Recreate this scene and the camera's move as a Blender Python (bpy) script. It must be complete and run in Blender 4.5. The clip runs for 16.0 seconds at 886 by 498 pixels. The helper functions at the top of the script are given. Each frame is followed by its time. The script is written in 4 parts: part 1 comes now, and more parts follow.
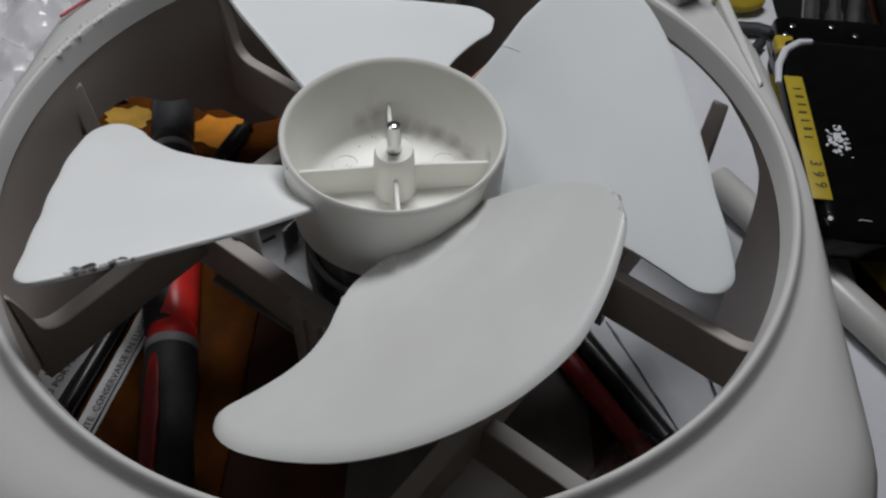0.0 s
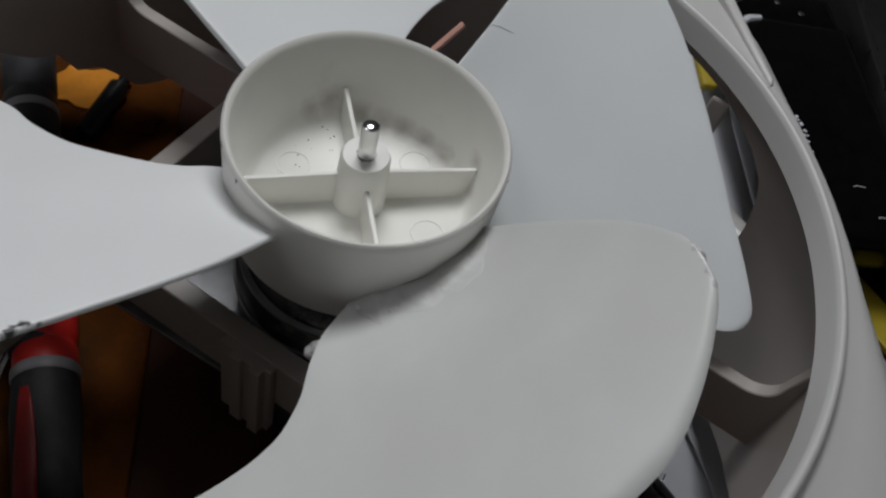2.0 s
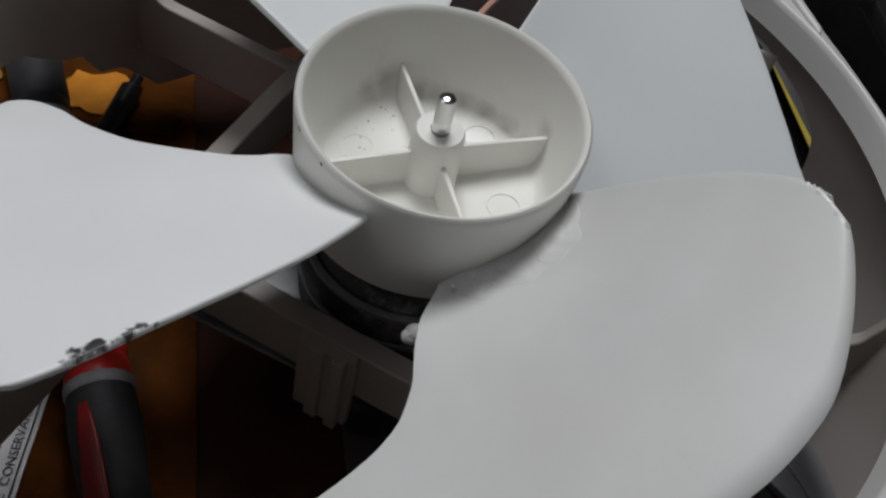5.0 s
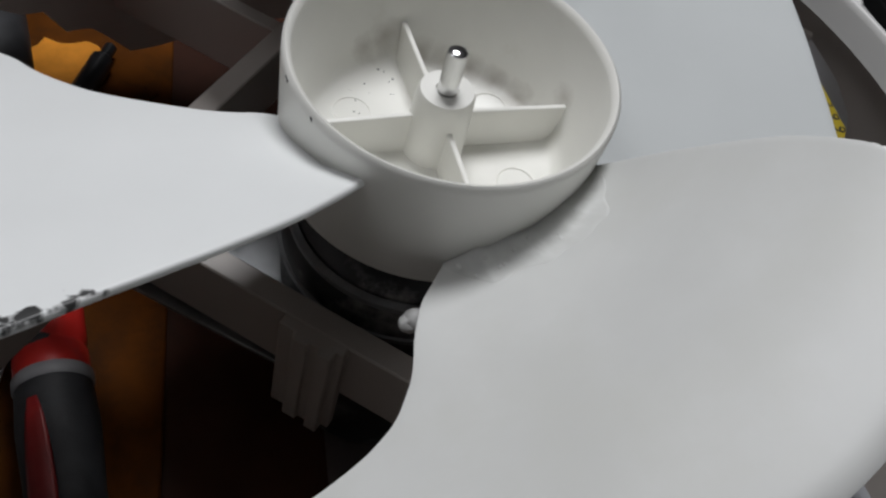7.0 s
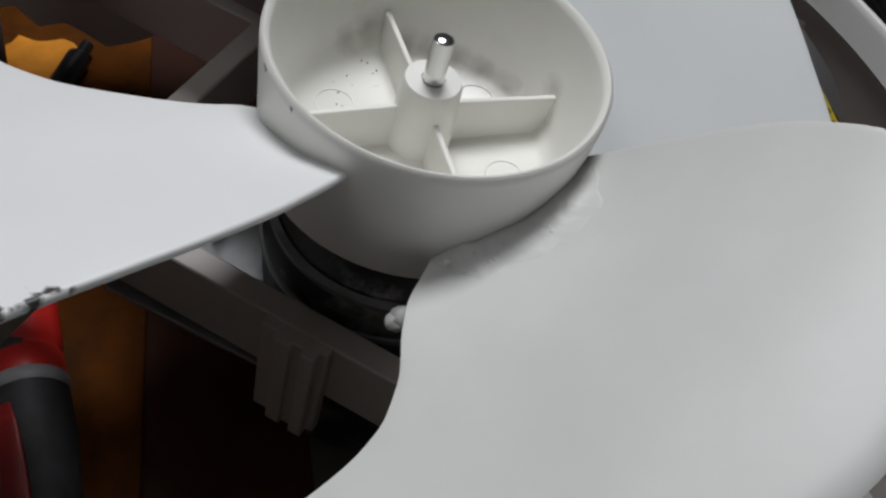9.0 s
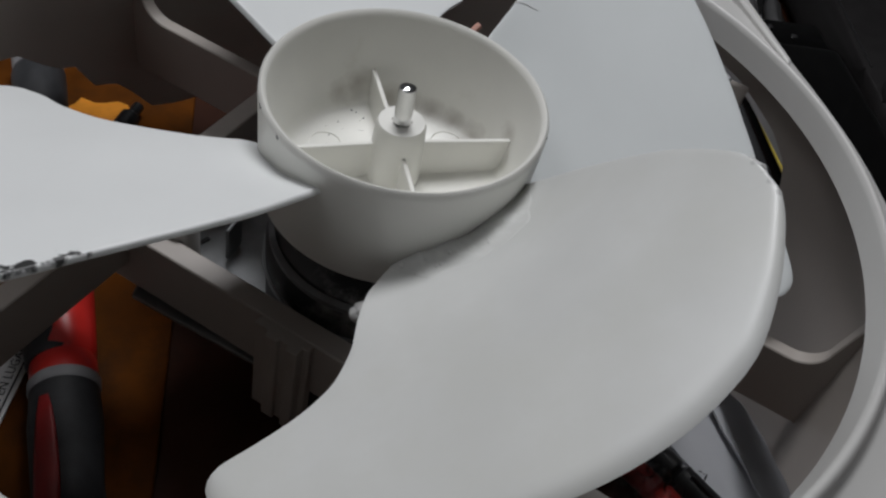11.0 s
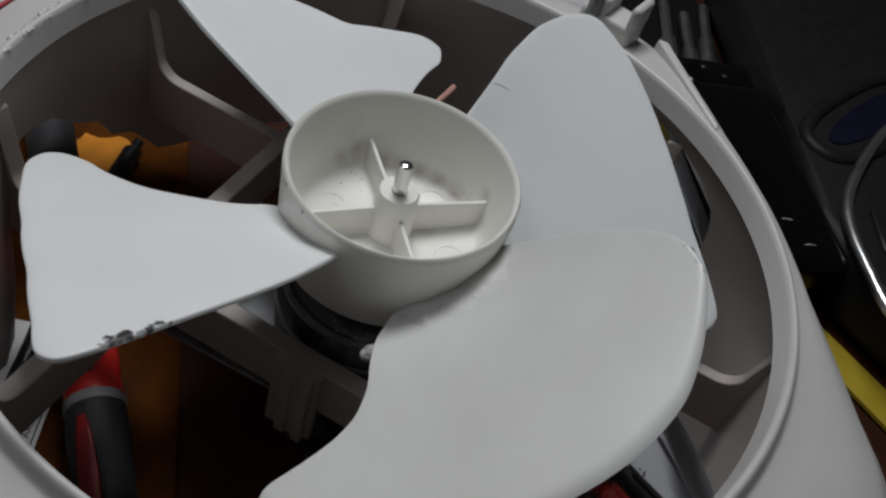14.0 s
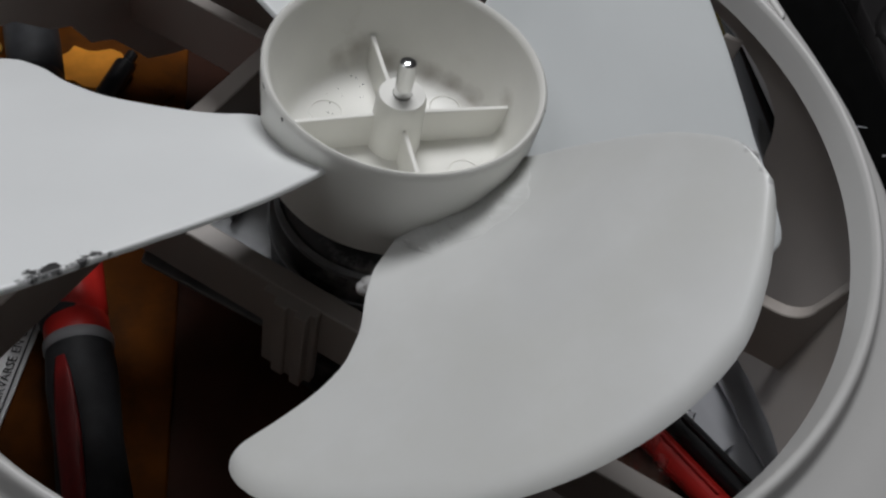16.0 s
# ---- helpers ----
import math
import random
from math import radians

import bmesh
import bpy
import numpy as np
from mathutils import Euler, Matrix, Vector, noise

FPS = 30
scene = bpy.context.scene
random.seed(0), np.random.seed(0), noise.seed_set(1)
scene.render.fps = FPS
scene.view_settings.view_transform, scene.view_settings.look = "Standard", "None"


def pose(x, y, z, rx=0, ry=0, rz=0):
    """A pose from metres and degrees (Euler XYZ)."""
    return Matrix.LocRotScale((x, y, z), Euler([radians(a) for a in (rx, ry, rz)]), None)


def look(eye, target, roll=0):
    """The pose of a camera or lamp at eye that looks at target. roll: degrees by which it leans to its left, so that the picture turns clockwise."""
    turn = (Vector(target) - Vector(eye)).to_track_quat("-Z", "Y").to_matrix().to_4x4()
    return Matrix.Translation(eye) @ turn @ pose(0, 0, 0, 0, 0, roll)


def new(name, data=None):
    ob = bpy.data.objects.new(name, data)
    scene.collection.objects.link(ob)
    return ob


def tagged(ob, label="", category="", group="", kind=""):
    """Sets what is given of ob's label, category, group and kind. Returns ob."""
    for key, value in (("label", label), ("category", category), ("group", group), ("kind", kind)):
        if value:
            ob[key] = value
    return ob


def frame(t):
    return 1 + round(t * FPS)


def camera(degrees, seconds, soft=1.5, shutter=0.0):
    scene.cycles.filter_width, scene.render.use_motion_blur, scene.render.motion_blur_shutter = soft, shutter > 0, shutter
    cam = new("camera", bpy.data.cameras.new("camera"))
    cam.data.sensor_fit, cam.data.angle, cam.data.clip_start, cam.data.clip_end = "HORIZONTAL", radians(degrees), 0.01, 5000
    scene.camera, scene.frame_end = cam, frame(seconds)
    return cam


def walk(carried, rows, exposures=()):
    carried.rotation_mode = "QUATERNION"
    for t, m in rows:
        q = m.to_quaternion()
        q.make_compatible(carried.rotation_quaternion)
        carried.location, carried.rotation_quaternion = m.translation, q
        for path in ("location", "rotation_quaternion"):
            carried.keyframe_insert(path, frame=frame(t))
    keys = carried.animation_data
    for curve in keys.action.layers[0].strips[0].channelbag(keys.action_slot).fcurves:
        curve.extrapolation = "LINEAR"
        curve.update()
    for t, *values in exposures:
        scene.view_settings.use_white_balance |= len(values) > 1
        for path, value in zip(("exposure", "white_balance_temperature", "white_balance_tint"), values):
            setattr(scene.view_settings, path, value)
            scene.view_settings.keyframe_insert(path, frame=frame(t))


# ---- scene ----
SOFT = 2.4
cam = camera(52.0, 16.0, soft=SOFT)
# seconds, eye x y z, yaw, pitch, roll
ROWS = [
    (0.0, 0.0234, -0.2685, 0.4129, 0.37, -50.15, 2.35),
    (0.5, 0.0242, -0.2517, 0.4143, -0.51, -51.86, 3.87),
    (1.0, 0.0253, -0.2130, 0.3962, -6.03, -55.57, 8.44),
    (1.5, -0.0006, -0.1982, 0.3923, -11.53, -56.06, 12.86),
    (2.0, -0.0293, -0.1948, 0.3741, -18.21, -52.88, 18.02),
    (2.5, -0.0555, -0.2019, 0.3606, -23.89, -52.20, 20.20),
    (3.0, -0.0719, -0.2069, 0.3472, -23.84, -52.31, 18.54),
    (3.5, -0.0610, -0.2012, 0.3314, -22.47, -53.08, 17.17),
    (4.0, -0.0614, -0.2033, 0.3358, -22.99, -52.27, 18.03),
    (4.5, -0.0646, -0.2060, 0.3480, -22.79, -50.95, 17.25),
    (4.7, -0.0659, -0.2006, 0.3571, -21.95, -51.68, 16.25),
    (6.8, -0.0652, -0.1709, 0.3256, -23.34, -53.74, 18.28),
    (7.0, -0.0637, -0.1776, 0.3213, -23.71, -51.32, 19.05),
    (7.5, -0.0619, -0.1814, 0.3269, -23.88, -51.26, 18.96),
    (8.0, -0.0626, -0.1728, 0.3131, -24.72, -50.92, 19.91),
    (8.5, -0.0590, -0.1714, 0.3009, -23.75, -50.59, 19.35),
    (8.7, -0.0621, -0.1725, 0.3090, -24.97, -50.85, 19.51),
    (10.8, -0.0473, -0.2100, 0.3212, -18.35, -47.13, 15.31),
    (11.0, -0.0450, -0.2238, 0.3399, -17.25, -46.53, 15.02),
    (11.5, -0.0294, -0.2444, 0.3576, -15.72, -46.68, 13.29),
    (12.0, -0.0286, -0.2407, 0.3628, -17.08, -46.51, 14.33),
    (12.5, -0.0362, -0.2279, 0.3637, -19.31, -48.28, 16.50),
    (13.0, -0.0519, -0.2115, 0.3655, -23.14, -48.47, 19.51),
    (13.5, -0.0770, -0.2251, 0.3821, -22.68, -47.77, 18.69),
    (14.0, -0.0770, -0.2409, 0.3978, -23.04, -46.78, 19.40),
    (14.5, -0.0535, -0.2340, 0.3831, -22.54, -49.21, 19.12),
    (15.0, -0.0543, -0.2072, 0.3568, -22.87, -49.75, 19.64),
    (15.5, -0.0517, -0.2259, 0.3737, -20.27, -50.17, 16.54),
    (16.0, -0.0512, -0.2129, 0.3597, -20.70, -52.14, 16.85),
]
EXPOSURES = [(0.0, -0.04), (1.0, -0.27), (2.0, -0.3), (3.5, -0.16), (4.7, -0.16), (7.0, 0.08), (8.7, 0.1), (11.0, -0.12), (12.5, -0.25), (13.5, -0.22), (14.5, -0.25), (16.0, -0.17)]
walk(cam, [(t, pose(x, y, z, 90 + pitch, 0, yaw) @ pose(0, 0, 0, 0, 0, roll)) for t, x, y, z, yaw, pitch, roll in ROWS], EXPOSURES)

# ---- light: a dim room, a lamp over the bench and an added overhead fill ----
world = bpy.data.worlds.new("room_light")
world.use_nodes = True
world.node_tree.nodes["Background"].inputs[0].default_value = (0.95, 0.96, 1.0, 1)
world.node_tree.nodes["Background"].inputs[1].default_value = 0.30
scene.world = world


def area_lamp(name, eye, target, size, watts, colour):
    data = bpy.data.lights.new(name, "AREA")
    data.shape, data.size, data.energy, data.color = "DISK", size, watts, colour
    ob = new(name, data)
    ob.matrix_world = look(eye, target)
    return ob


area_lamp("bench_lamp", (0.02, 0.33, 0.92), (0.0, 0.0, 0.12), 0.34, 5.2, (0.96, 0.968, 1.0))
# added wide fill, stands in for light bounced off the ceiling
area_lamp("ceiling_fill", (-0.75, 0.0, 1.86), (-0.1, 0.0, 0.12), 1.2, 6.6, (0.97, 0.97, 1.0))


# ---- materials ----
def material(name, colour, rough=0.5, metal=0.0, vary=0.12, scale=60.0, bump=0.05, fine=900.0, stain=None, stain_scale=8.0,
             transmission=0.0, coat=0.0, subsurface=0.0, stain_at=0.58, spots=(), spot_colour=(0, 0, 0), ragged=0.010, blur=0.0006, gloss=0.5):
    mat = bpy.data.materials.new(name)
    mat.use_nodes = True
    nt = mat.node_tree
    b = nt.nodes["Principled BSDF"]
    b.inputs["Roughness"].default_value, b.inputs["Metallic"].default_value = rough, metal
    b.inputs["Transmission Weight"].default_value, b.inputs["Coat Weight"].default_value = transmission, coat
    b.inputs["Specular IOR Level"].default_value = gloss
    if subsurface:
        b.inputs["Subsurface Weight"].default_value = subsurface
        b.inputs["Subsurface Radius"].default_value = (0.004, 0.0035, 0.003)
        b.inputs["Subsurface Scale"].default_value = 1.0
    tex = nt.nodes.new("ShaderNodeTexCoord")
    n1 = nt.nodes.new("ShaderNodeTexNoise")
    n1.inputs["Scale"].default_value, n1.inputs["Detail"].default_value = scale, 5
    nt.links.new(tex.outputs["Object"], n1.inputs["Vector"])
    ramp = nt.nodes.new("ShaderNodeValToRGB")
    lo = [c * (1 - vary) for c in colour]
    hi = [min(1, c * (1 + vary)) for c in colour]
    ramp.color_ramp.elements[0].color, ramp.color_ramp.elements[1].color = (*lo, 1), (*hi, 1)
    ramp.color_ramp.elements[0].position, ramp.color_ramp.elements[1].position = 0.3, 0.7
    nt.links.new(n1.outputs["Fac"], ramp.inputs["Fac"])
    out = ramp.outputs["Color"]
    if stain:
        n3 = nt.nodes.new("ShaderNodeTexNoise")
        n3.inputs["Scale"].default_value, n3.inputs["Detail"].default_value, n3.inputs["Roughness"].default_value = stain_scale, 8, 0.65
        nt.links.new(tex.outputs["Object"], n3.inputs["Vector"])
        r3 = nt.nodes.new("ShaderNodeValToRGB")
        r3.color_ramp.elements[0].position, r3.color_ramp.elements[1].position = stain_at, stain_at + 0.2
        nt.links.new(n3.outputs["Fac"], r3.inputs["Fac"])
        mix = nt.nodes.new("ShaderNodeMix")
        mix.data_type = "RGBA"
        mix.inputs["B"].default_value = (*stain, 1)
        nt.links.new(r3.outputs["Color"], mix.inputs["Factor"])
        nt.links.new(out, mix.inputs["A"])
        out = mix.outputs["Result"]
    if spots:  # smears and painted shade round the given places (x, y, z, radius)
        n4 = nt.nodes.new("ShaderNodeTexNoise")
        n4.inputs["Scale"].default_value, n4.inputs["Detail"].default_value = 190, 4
        nt.links.new(tex.outputs["Object"], n4.inputs["Vector"])
        least = None
        for x, y, z, size in spots:
            d = nt.nodes.new("ShaderNodeVectorMath")
            d.operation = "DISTANCE"
            d.inputs[1].default_value = (x, y, z)
            nt.links.new(tex.outputs["Object"], d.inputs[0])
            m = nt.nodes.new("ShaderNodeMath")
            m.operation = "SUBTRACT"
            nt.links.new(d.outputs["Value"], m.inputs[0])
            m.inputs[1].default_value = size
            if least:
                k = nt.nodes.new("ShaderNodeMath")
                k.operation = "MINIMUM"
                nt.links.new(least, k.inputs[0])
                nt.links.new(m.outputs[0], k.inputs[1])
                least = k.outputs[0]
            else:
                least = m.outputs[0]
        w = nt.nodes.new("ShaderNodeMath")
        w.operation = "MULTIPLY_ADD"
        nt.links.new(n4.outputs["Fac"], w.inputs[0])
        w.inputs[1].default_value = ragged
        nt.links.new(least, w.inputs[2])
        r4 = nt.nodes.new("ShaderNodeMapRange")
        r4.inputs["From Min"].default_value, r4.inputs["From Max"].default_value = ragged * 0.5 + blur, ragged * 0.5 - blur
        nt.links.new(w.outputs[0], r4.inputs["Value"])
        mix = nt.nodes.new("ShaderNodeMix")
        mix.data_type = "RGBA"
        mix.inputs["B"].default_value = (*spot_colour, 1)
        nt.links.new(r4.outputs["Result"], mix.inputs["Factor"])
        nt.links.new(out, mix.inputs["A"])
        out = mix.outputs["Result"]
    nt.links.new(out, b.inputs["Base Color"])
    n2 = nt.nodes.new("ShaderNodeTexNoise")
    n2.inputs["Scale"].default_value, n2.inputs["Detail"].default_value = fine, 3
    nt.links.new(tex.outputs["Object"], n2.inputs["Vector"])
    rr = nt.nodes.new("ShaderNodeMapRange")
    rr.inputs["To Min"].default_value, rr.inputs["To Max"].default_value = max(0.02, rough - 0.08), min(1, rough + 0.08)
    nt.links.new(n1.outputs["Fac"], rr.inputs["Value"])
    nt.links.new(rr.outputs["Result"], b.inputs["Roughness"])
    bp = nt.nodes.new("ShaderNodeBump")
    bp.inputs["Strength"].default_value, bp.inputs["Distance"].default_value = bump, 0.0004
    nt.links.new(n2.outputs["Fac"], bp.inputs["Height"])
    nt.links.new(bp.outputs["Normal"], b.inputs["Normal"])
    return mat


M_BLADE = material("white_blade_plastic", (0.75, 0.77, 0.77), 0.42, vary=0.02, scale=25, bump=0.012, subsurface=0.0)
M_BLUISH = material("bluish_blade_plastic", (0.73, 0.76, 0.76), 0.42, vary=0.02, scale=25, bump=0.012)
M_STAINED = material("stained_blade_plastic", (0.78, 0.795, 0.79), 0.42, vary=0.02, scale=25, bump=0.012, ragged=0.012, spot_colour=(0.03, 0.03, 0.03),
                     spots=((-0.0835, -0.0805, 0.1435, 0.0030), (-0.0880, -0.0838, 0.1450, 0.0045), (-0.0930, -0.0872, 0.1460, 0.0048), (-0.0980, -0.0905, 0.1475, 0.0030), (-0.1020, -0.0930, 0.1480, 0.0015)))
M_GLUED = material("milky_glued_plastic", (0.665, 0.672, 0.655), 0.38, vary=0.04, scale=34, bump=0.07, fine=160, stain=(0.635, 0.64, 0.61), stain_scale=13, stain_at=0.46, ragged=0.014, spot_colour=(0.46, 0.46, 0.45),
                   spots=((0.0800, -0.0740, 0.1715, 0.0040), (0.0800, -0.0800, 0.1715, 0.0035), (0.0760, -0.0690, 0.1705, 0.0010), (0.0386, -0.0839, 0.1380, -0.0028)))
# spots: grime by the back rib, then painted shade along the cup wall's foot
M_HUB = material("ivory_hub_plastic", (0.78, 0.775, 0.73), 0.4, vary=0.03, scale=40, bump=0.04, stain=(0.66, 0.64, 0.57), stain_scale=30, stain_at=0.66, ragged=0.007, blur=0.0045, spot_colour=(0.40, 0.37, 0.325),
                 spots=((-0.0170, 0.0345, 0.1010, 0.0012), (-0.0105, 0.0370, 0.1030, 0.0022), (0.0005, 0.0372, 0.0980, 0.0012), (0.0085, 0.0355, 0.0965, 0.0014), (0.0165, 0.0325, 0.0965, 0.0016), (0.0240, 0.0275, 0.0965, 0.0018), (0.0300, 0.0208, 0.0965, 0.0016), (0.0345, 0.0120, 0.0965, 0.0010), (0.0390, 0.0085, 0.1080, 0.0006)))
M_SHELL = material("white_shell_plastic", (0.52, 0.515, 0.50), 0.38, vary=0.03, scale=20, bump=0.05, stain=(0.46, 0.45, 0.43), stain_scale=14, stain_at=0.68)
# white plastic with the inside's shade and brown bounce mixed into its colour
M_SHROUD = material("shaded_shroud_plastic", (0.38, 0.345, 0.315), 0.42, vary=0.06, scale=20, bump=0.05, stain=(0.31, 0.27, 0.24), stain_scale=12, stain_at=0.6)
M_STEEL = material("polished_steel", (0.72, 0.72, 0.72), 0.16, metal=1.0, vary=0.05, bump=0.02)
M_CHROME = material("rubbed_chrome", (0.80, 0.80, 0.80), 0.30, metal=1.0, vary=0.05, bump=0.02)
M_MOTOR = material("black_motor_steel", (0.05, 0.05, 0.052), 0.32, metal=0.5, vary=0.5, scale=40, bump=0.15, stain=(0.34, 0.33, 0.32), stain_scale=34, stain_at=0.52)
M_ZINC = material("galvanised_plate", (0.24, 0.245, 0.25), 0.45, metal=0.6, vary=0.2, scale=80, bump=0.08)
M_GLUE = material("clear_hot_glue", (0.66, 0.66, 0.63), 0.25, vary=0.05, scale=200, bump=0.35, fine=400)
M_GLINT = material("shiny_clear_glue", (0.66, 0.665, 0.65), 0.08, vary=0.03, scale=200, bump=0.2, fine=500)
M_TORN = material("torn_milky_plastic", (0.62, 0.62, 0.61), 0.35, vary=0.10, scale=300, bump=0.3, fine=500)
M_WOOD = material("red_brown_tabletop", (0.042, 0.013, 0.006), 0.6, gloss=0.15, vary=0.35, scale=30, bump=0.1, fine=300, stain=(0.018, 0.008, 0.006), stain_scale=14)
M_BOARD = material("orange_wooden_board", (0.098, 0.029, 0.002), 0.7, gloss=0.08, vary=0.3, scale=40, bump=0.15, fine=300, stain=(0.040, 0.015, 0.004), stain_scale=22, stain_at=0.5)
M_PAPER = material("white_paper", (0.60, 0.61, 0.64), 0.8, vary=0.03, scale=30, bump=0.1, fine=150)
M_CARD = material("grey_brown_card", (0.085, 0.068, 0.064), 0.6, vary=0.15, scale=60, bump=0.1, fine=400, gloss=0.3)
M_INK = material("black_print", (0.02, 0.02, 0.022), 0.6, vary=0.1)
M_BLACK = material("black_plastic", (0.014, 0.014, 0.015), 0.32, vary=0.3, scale=120, bump=0.15, stain=(0.05, 0.05, 0.05), stain_scale=60, stain_at=0.66)
M_RUBBER = material("dark_grey_rubber", (0.030, 0.031, 0.034), 0.62, vary=0.25, scale=200, bump=0.3)
M_RED = material("red_plastic", (0.62, 0.025, 0.02), 0.34, vary=0.1, scale=80, bump=0.05, stain=(0.25, 0.02, 0.015), stain_scale=60, stain_at=0.65)
M_YELLOW = material("yellow_plastic", (0.40, 0.30, 0.02), 0.5, vary=0.1, scale=60, bump=0.08, stain=(0.26, 0.18, 0.03), stain_scale=40, stain_at=0.62)
M_CASE = material("charcoal_case_plastic", (0.012, 0.011, 0.0112), 0.5, vary=0.15, scale=100, bump=0.25, fine=1500, gloss=0.22)
M_BLUE = material("blue_plastic", (0.003, 0.0035, 0.017), 0.4, vary=0.1)
M_TUBE = material("white_tube_plastic", (0.50, 0.49, 0.47), 0.3, vary=0.04, scale=40, bump=0.04)
M_ORANGE = material("translucent_orange_plastic", (0.66, 0.25, 0.025), 0.3, vary=0.25, scale=60, bump=0.3, fine=200)
M_PINK = material("pink_wire_insulation", (0.55, 0.30, 0.24), 0.4, vary=0.1)
M_REDINK = material("red_felt_ink", (0.42, 0.02, 0.04), 0.6, vary=0.1)
# red with shade put into its colour, for grip inlays and one pen barrel
M_SHADED_DARKRED = material("shaded_dark_red_plastic", (0.30, 0.016, 0.016), 0.4, vary=0.2, scale=80)
M_GREY = material("mid_grey_plastic", (0.30, 0.30, 0.31), 0.5, vary=0.15, scale=100)
M_AMBER = material("amber_plastic", (0.45, 0.26, 0.05), 0.3, vary=0.2, scale=80)
M_FILM = material("filmed_paper", (0.74, 0.74, 0.74), 0.22, vary=0.05, scale=60, bump=0.3, fine=120)
M_BACKING = material("matt_black_backing", (0.006, 0.006, 0.006), 0.85, vary=0.3, scale=150, bump=0.3, gloss=0.15)
M_GLOSS = material("glossy_black_plastic", (0.003, 0.003, 0.003), 0.12, gloss=0.25, vary=0.3, scale=120, bump=0.12, stain=(0.012, 0.012, 0.012), stain_scale=50, stain_at=0.7)
M_BAG = material("crumpled_white_film", (0.78, 0.77, 0.79), 0.2, vary=0.1, scale=40, bump=0.4, fine=150, transmission=0.15)
M_CLEAR = material("clear_wrapper_film", (0.85, 0.85, 0.85), 0.08, vary=0.02, bump=0.5, fine=120, transmission=1.0)
M_WALL = material("grey_room_paint", (0.50, 0.50, 0.51), 0.8, vary=0.05, scale=3)


# ---- mesh helpers ----
def finish(name, bm, mat, parent=None, label="", smooth=True, bevel=0.0, segments=2, angle=40):
    bmesh.ops.recalc_face_normals(bm, faces=bm.faces)
    me = bpy.data.meshes.new(name)
    bm.to_mesh(me)
    bm.free()
    me.materials.append(mat)
    ob = new(name, me)
    if smooth:
        me.shade_smooth()
        me.set_sharp_from_angle(angle=radians(angle))
    if bevel:
        mod = ob.modifiers.new("bevel", "BEVEL")
        mod.width, mod.segments, mod.limit_method, mod.angle_limit = bevel, segments, "ANGLE", radians(35)
        mod.harden_normals = False
    if parent:
        ob.parent = parent
    if label:
        tagged(ob, label)
    return ob


def part(name, bm, mat, parent, label="", **more):
    return finish(name, bm, mat, parent, label, **more)


def thing(name, at=(0, 0, 0), rz=0.0, label="", category="", group="", kind=""):
    ob = new(name)
    ob.empty_display_size = 0.02
    ob.matrix_world = pose(*at, 0, 0, rz)
    return tagged(ob, label, category, group, kind)


def box(bm, size, m=None):
    made = bmesh.ops.create_cube(bm, size=1.0)["verts"]
    bmesh.ops.transform(bm, matrix=(m or Matrix()) @ Matrix.Diagonal((*size, 1)), verts=made)
    return made


def lathe(bm, profile, steps=64, closed=False, start=0.0, end=360.0):
    """profile: (r, z) from one end to the other."""
    full = abs(end - start) > 359.9
    count = steps if full else steps + 1
    rings = []
    for r, z in profile:
        ring = []
        for i in range(count):
            a = radians(start + (end - start) * i / steps)
            ring.append(bm.verts.new((r * math.cos(a), r * math.sin(a), z)))
        rings.append(ring)
    pairs = list(zip(rings[:-1], rings[1:])) + ([(rings[-1], rings[0])] if closed else [])
    for a, b in pairs:
        for i in range(steps):
            j = (i + 1) % count
            bm.faces.new((a[i], a[j], b[j], b[i]))
    return rings


def solid(profile, steps=48):
    """A turned body with its ends closed."""
    bm = bmesh.new()
    rings = lathe(bm, profile, steps)
    bm.faces.new(rings[0])
    bm.faces.new(rings[-1])
    return bm


def along(a, b):
    """The pose that lays local +z on the way from a to b."""
    a, b = Vector(a), Vector(b)
    return Matrix.Translation(a) @ (b - a).to_track_quat("Z", "X").to_matrix().to_4x4()


def rod(a, b, r, steps=16, ends=0.25):
    length = (Vector(b) - Vector(a)).length
    c = r * ends
    bm = solid([(r - c, 0), (r, c), (r, length - c), (r - c, length)], steps)
    bmesh.ops.transform(bm, matrix=along(a, b), verts=bm.verts)
    return bm


def tube_path(bm, points, radius, sides=10):
    """A round tube along points; radius is a number or a list."""
    pts = [Vector(p) for p in points]
    rings = []
    for i, p in enumerate(pts):
        d = (pts[min(i + 1, len(pts) - 1)] - pts[max(i - 1, 0)]).normalized()
        q = d.to_track_quat("Z", "X")
        r = radius[i] if isinstance(radius, (list, tuple)) else radius
        rings.append([bm.verts.new(p + q @ Vector((r * math.cos(2 * math.pi * k / sides), r * math.sin(2 * math.pi * k / sides), 0))) for k in range(sides)])
    for a, b in zip(rings[:-1], rings[1:]):
        for k in range(sides):
            bm.faces.new((a[k], a[(k + 1) % sides], b[(k + 1) % sides], b[k]))
    bm.faces.new(rings[0])
    bm.faces.new(rings[-1])


def slab(points, z0, z1):
    """A flat piece of the given outline between two heights."""
    bm = bmesh.new()
    low = [bm.verts.new((x, y, z0)) for x, y in points]
    high = [bm.verts.new((x, y, z1)) for x, y in points]
    bm.faces.new(low)
    bm.faces.new(high)
    for i in range(len(points)):
        j = (i + 1) % len(points)
        bm.faces.new((low[i], low[j], high[j], high[i]))
    return bm


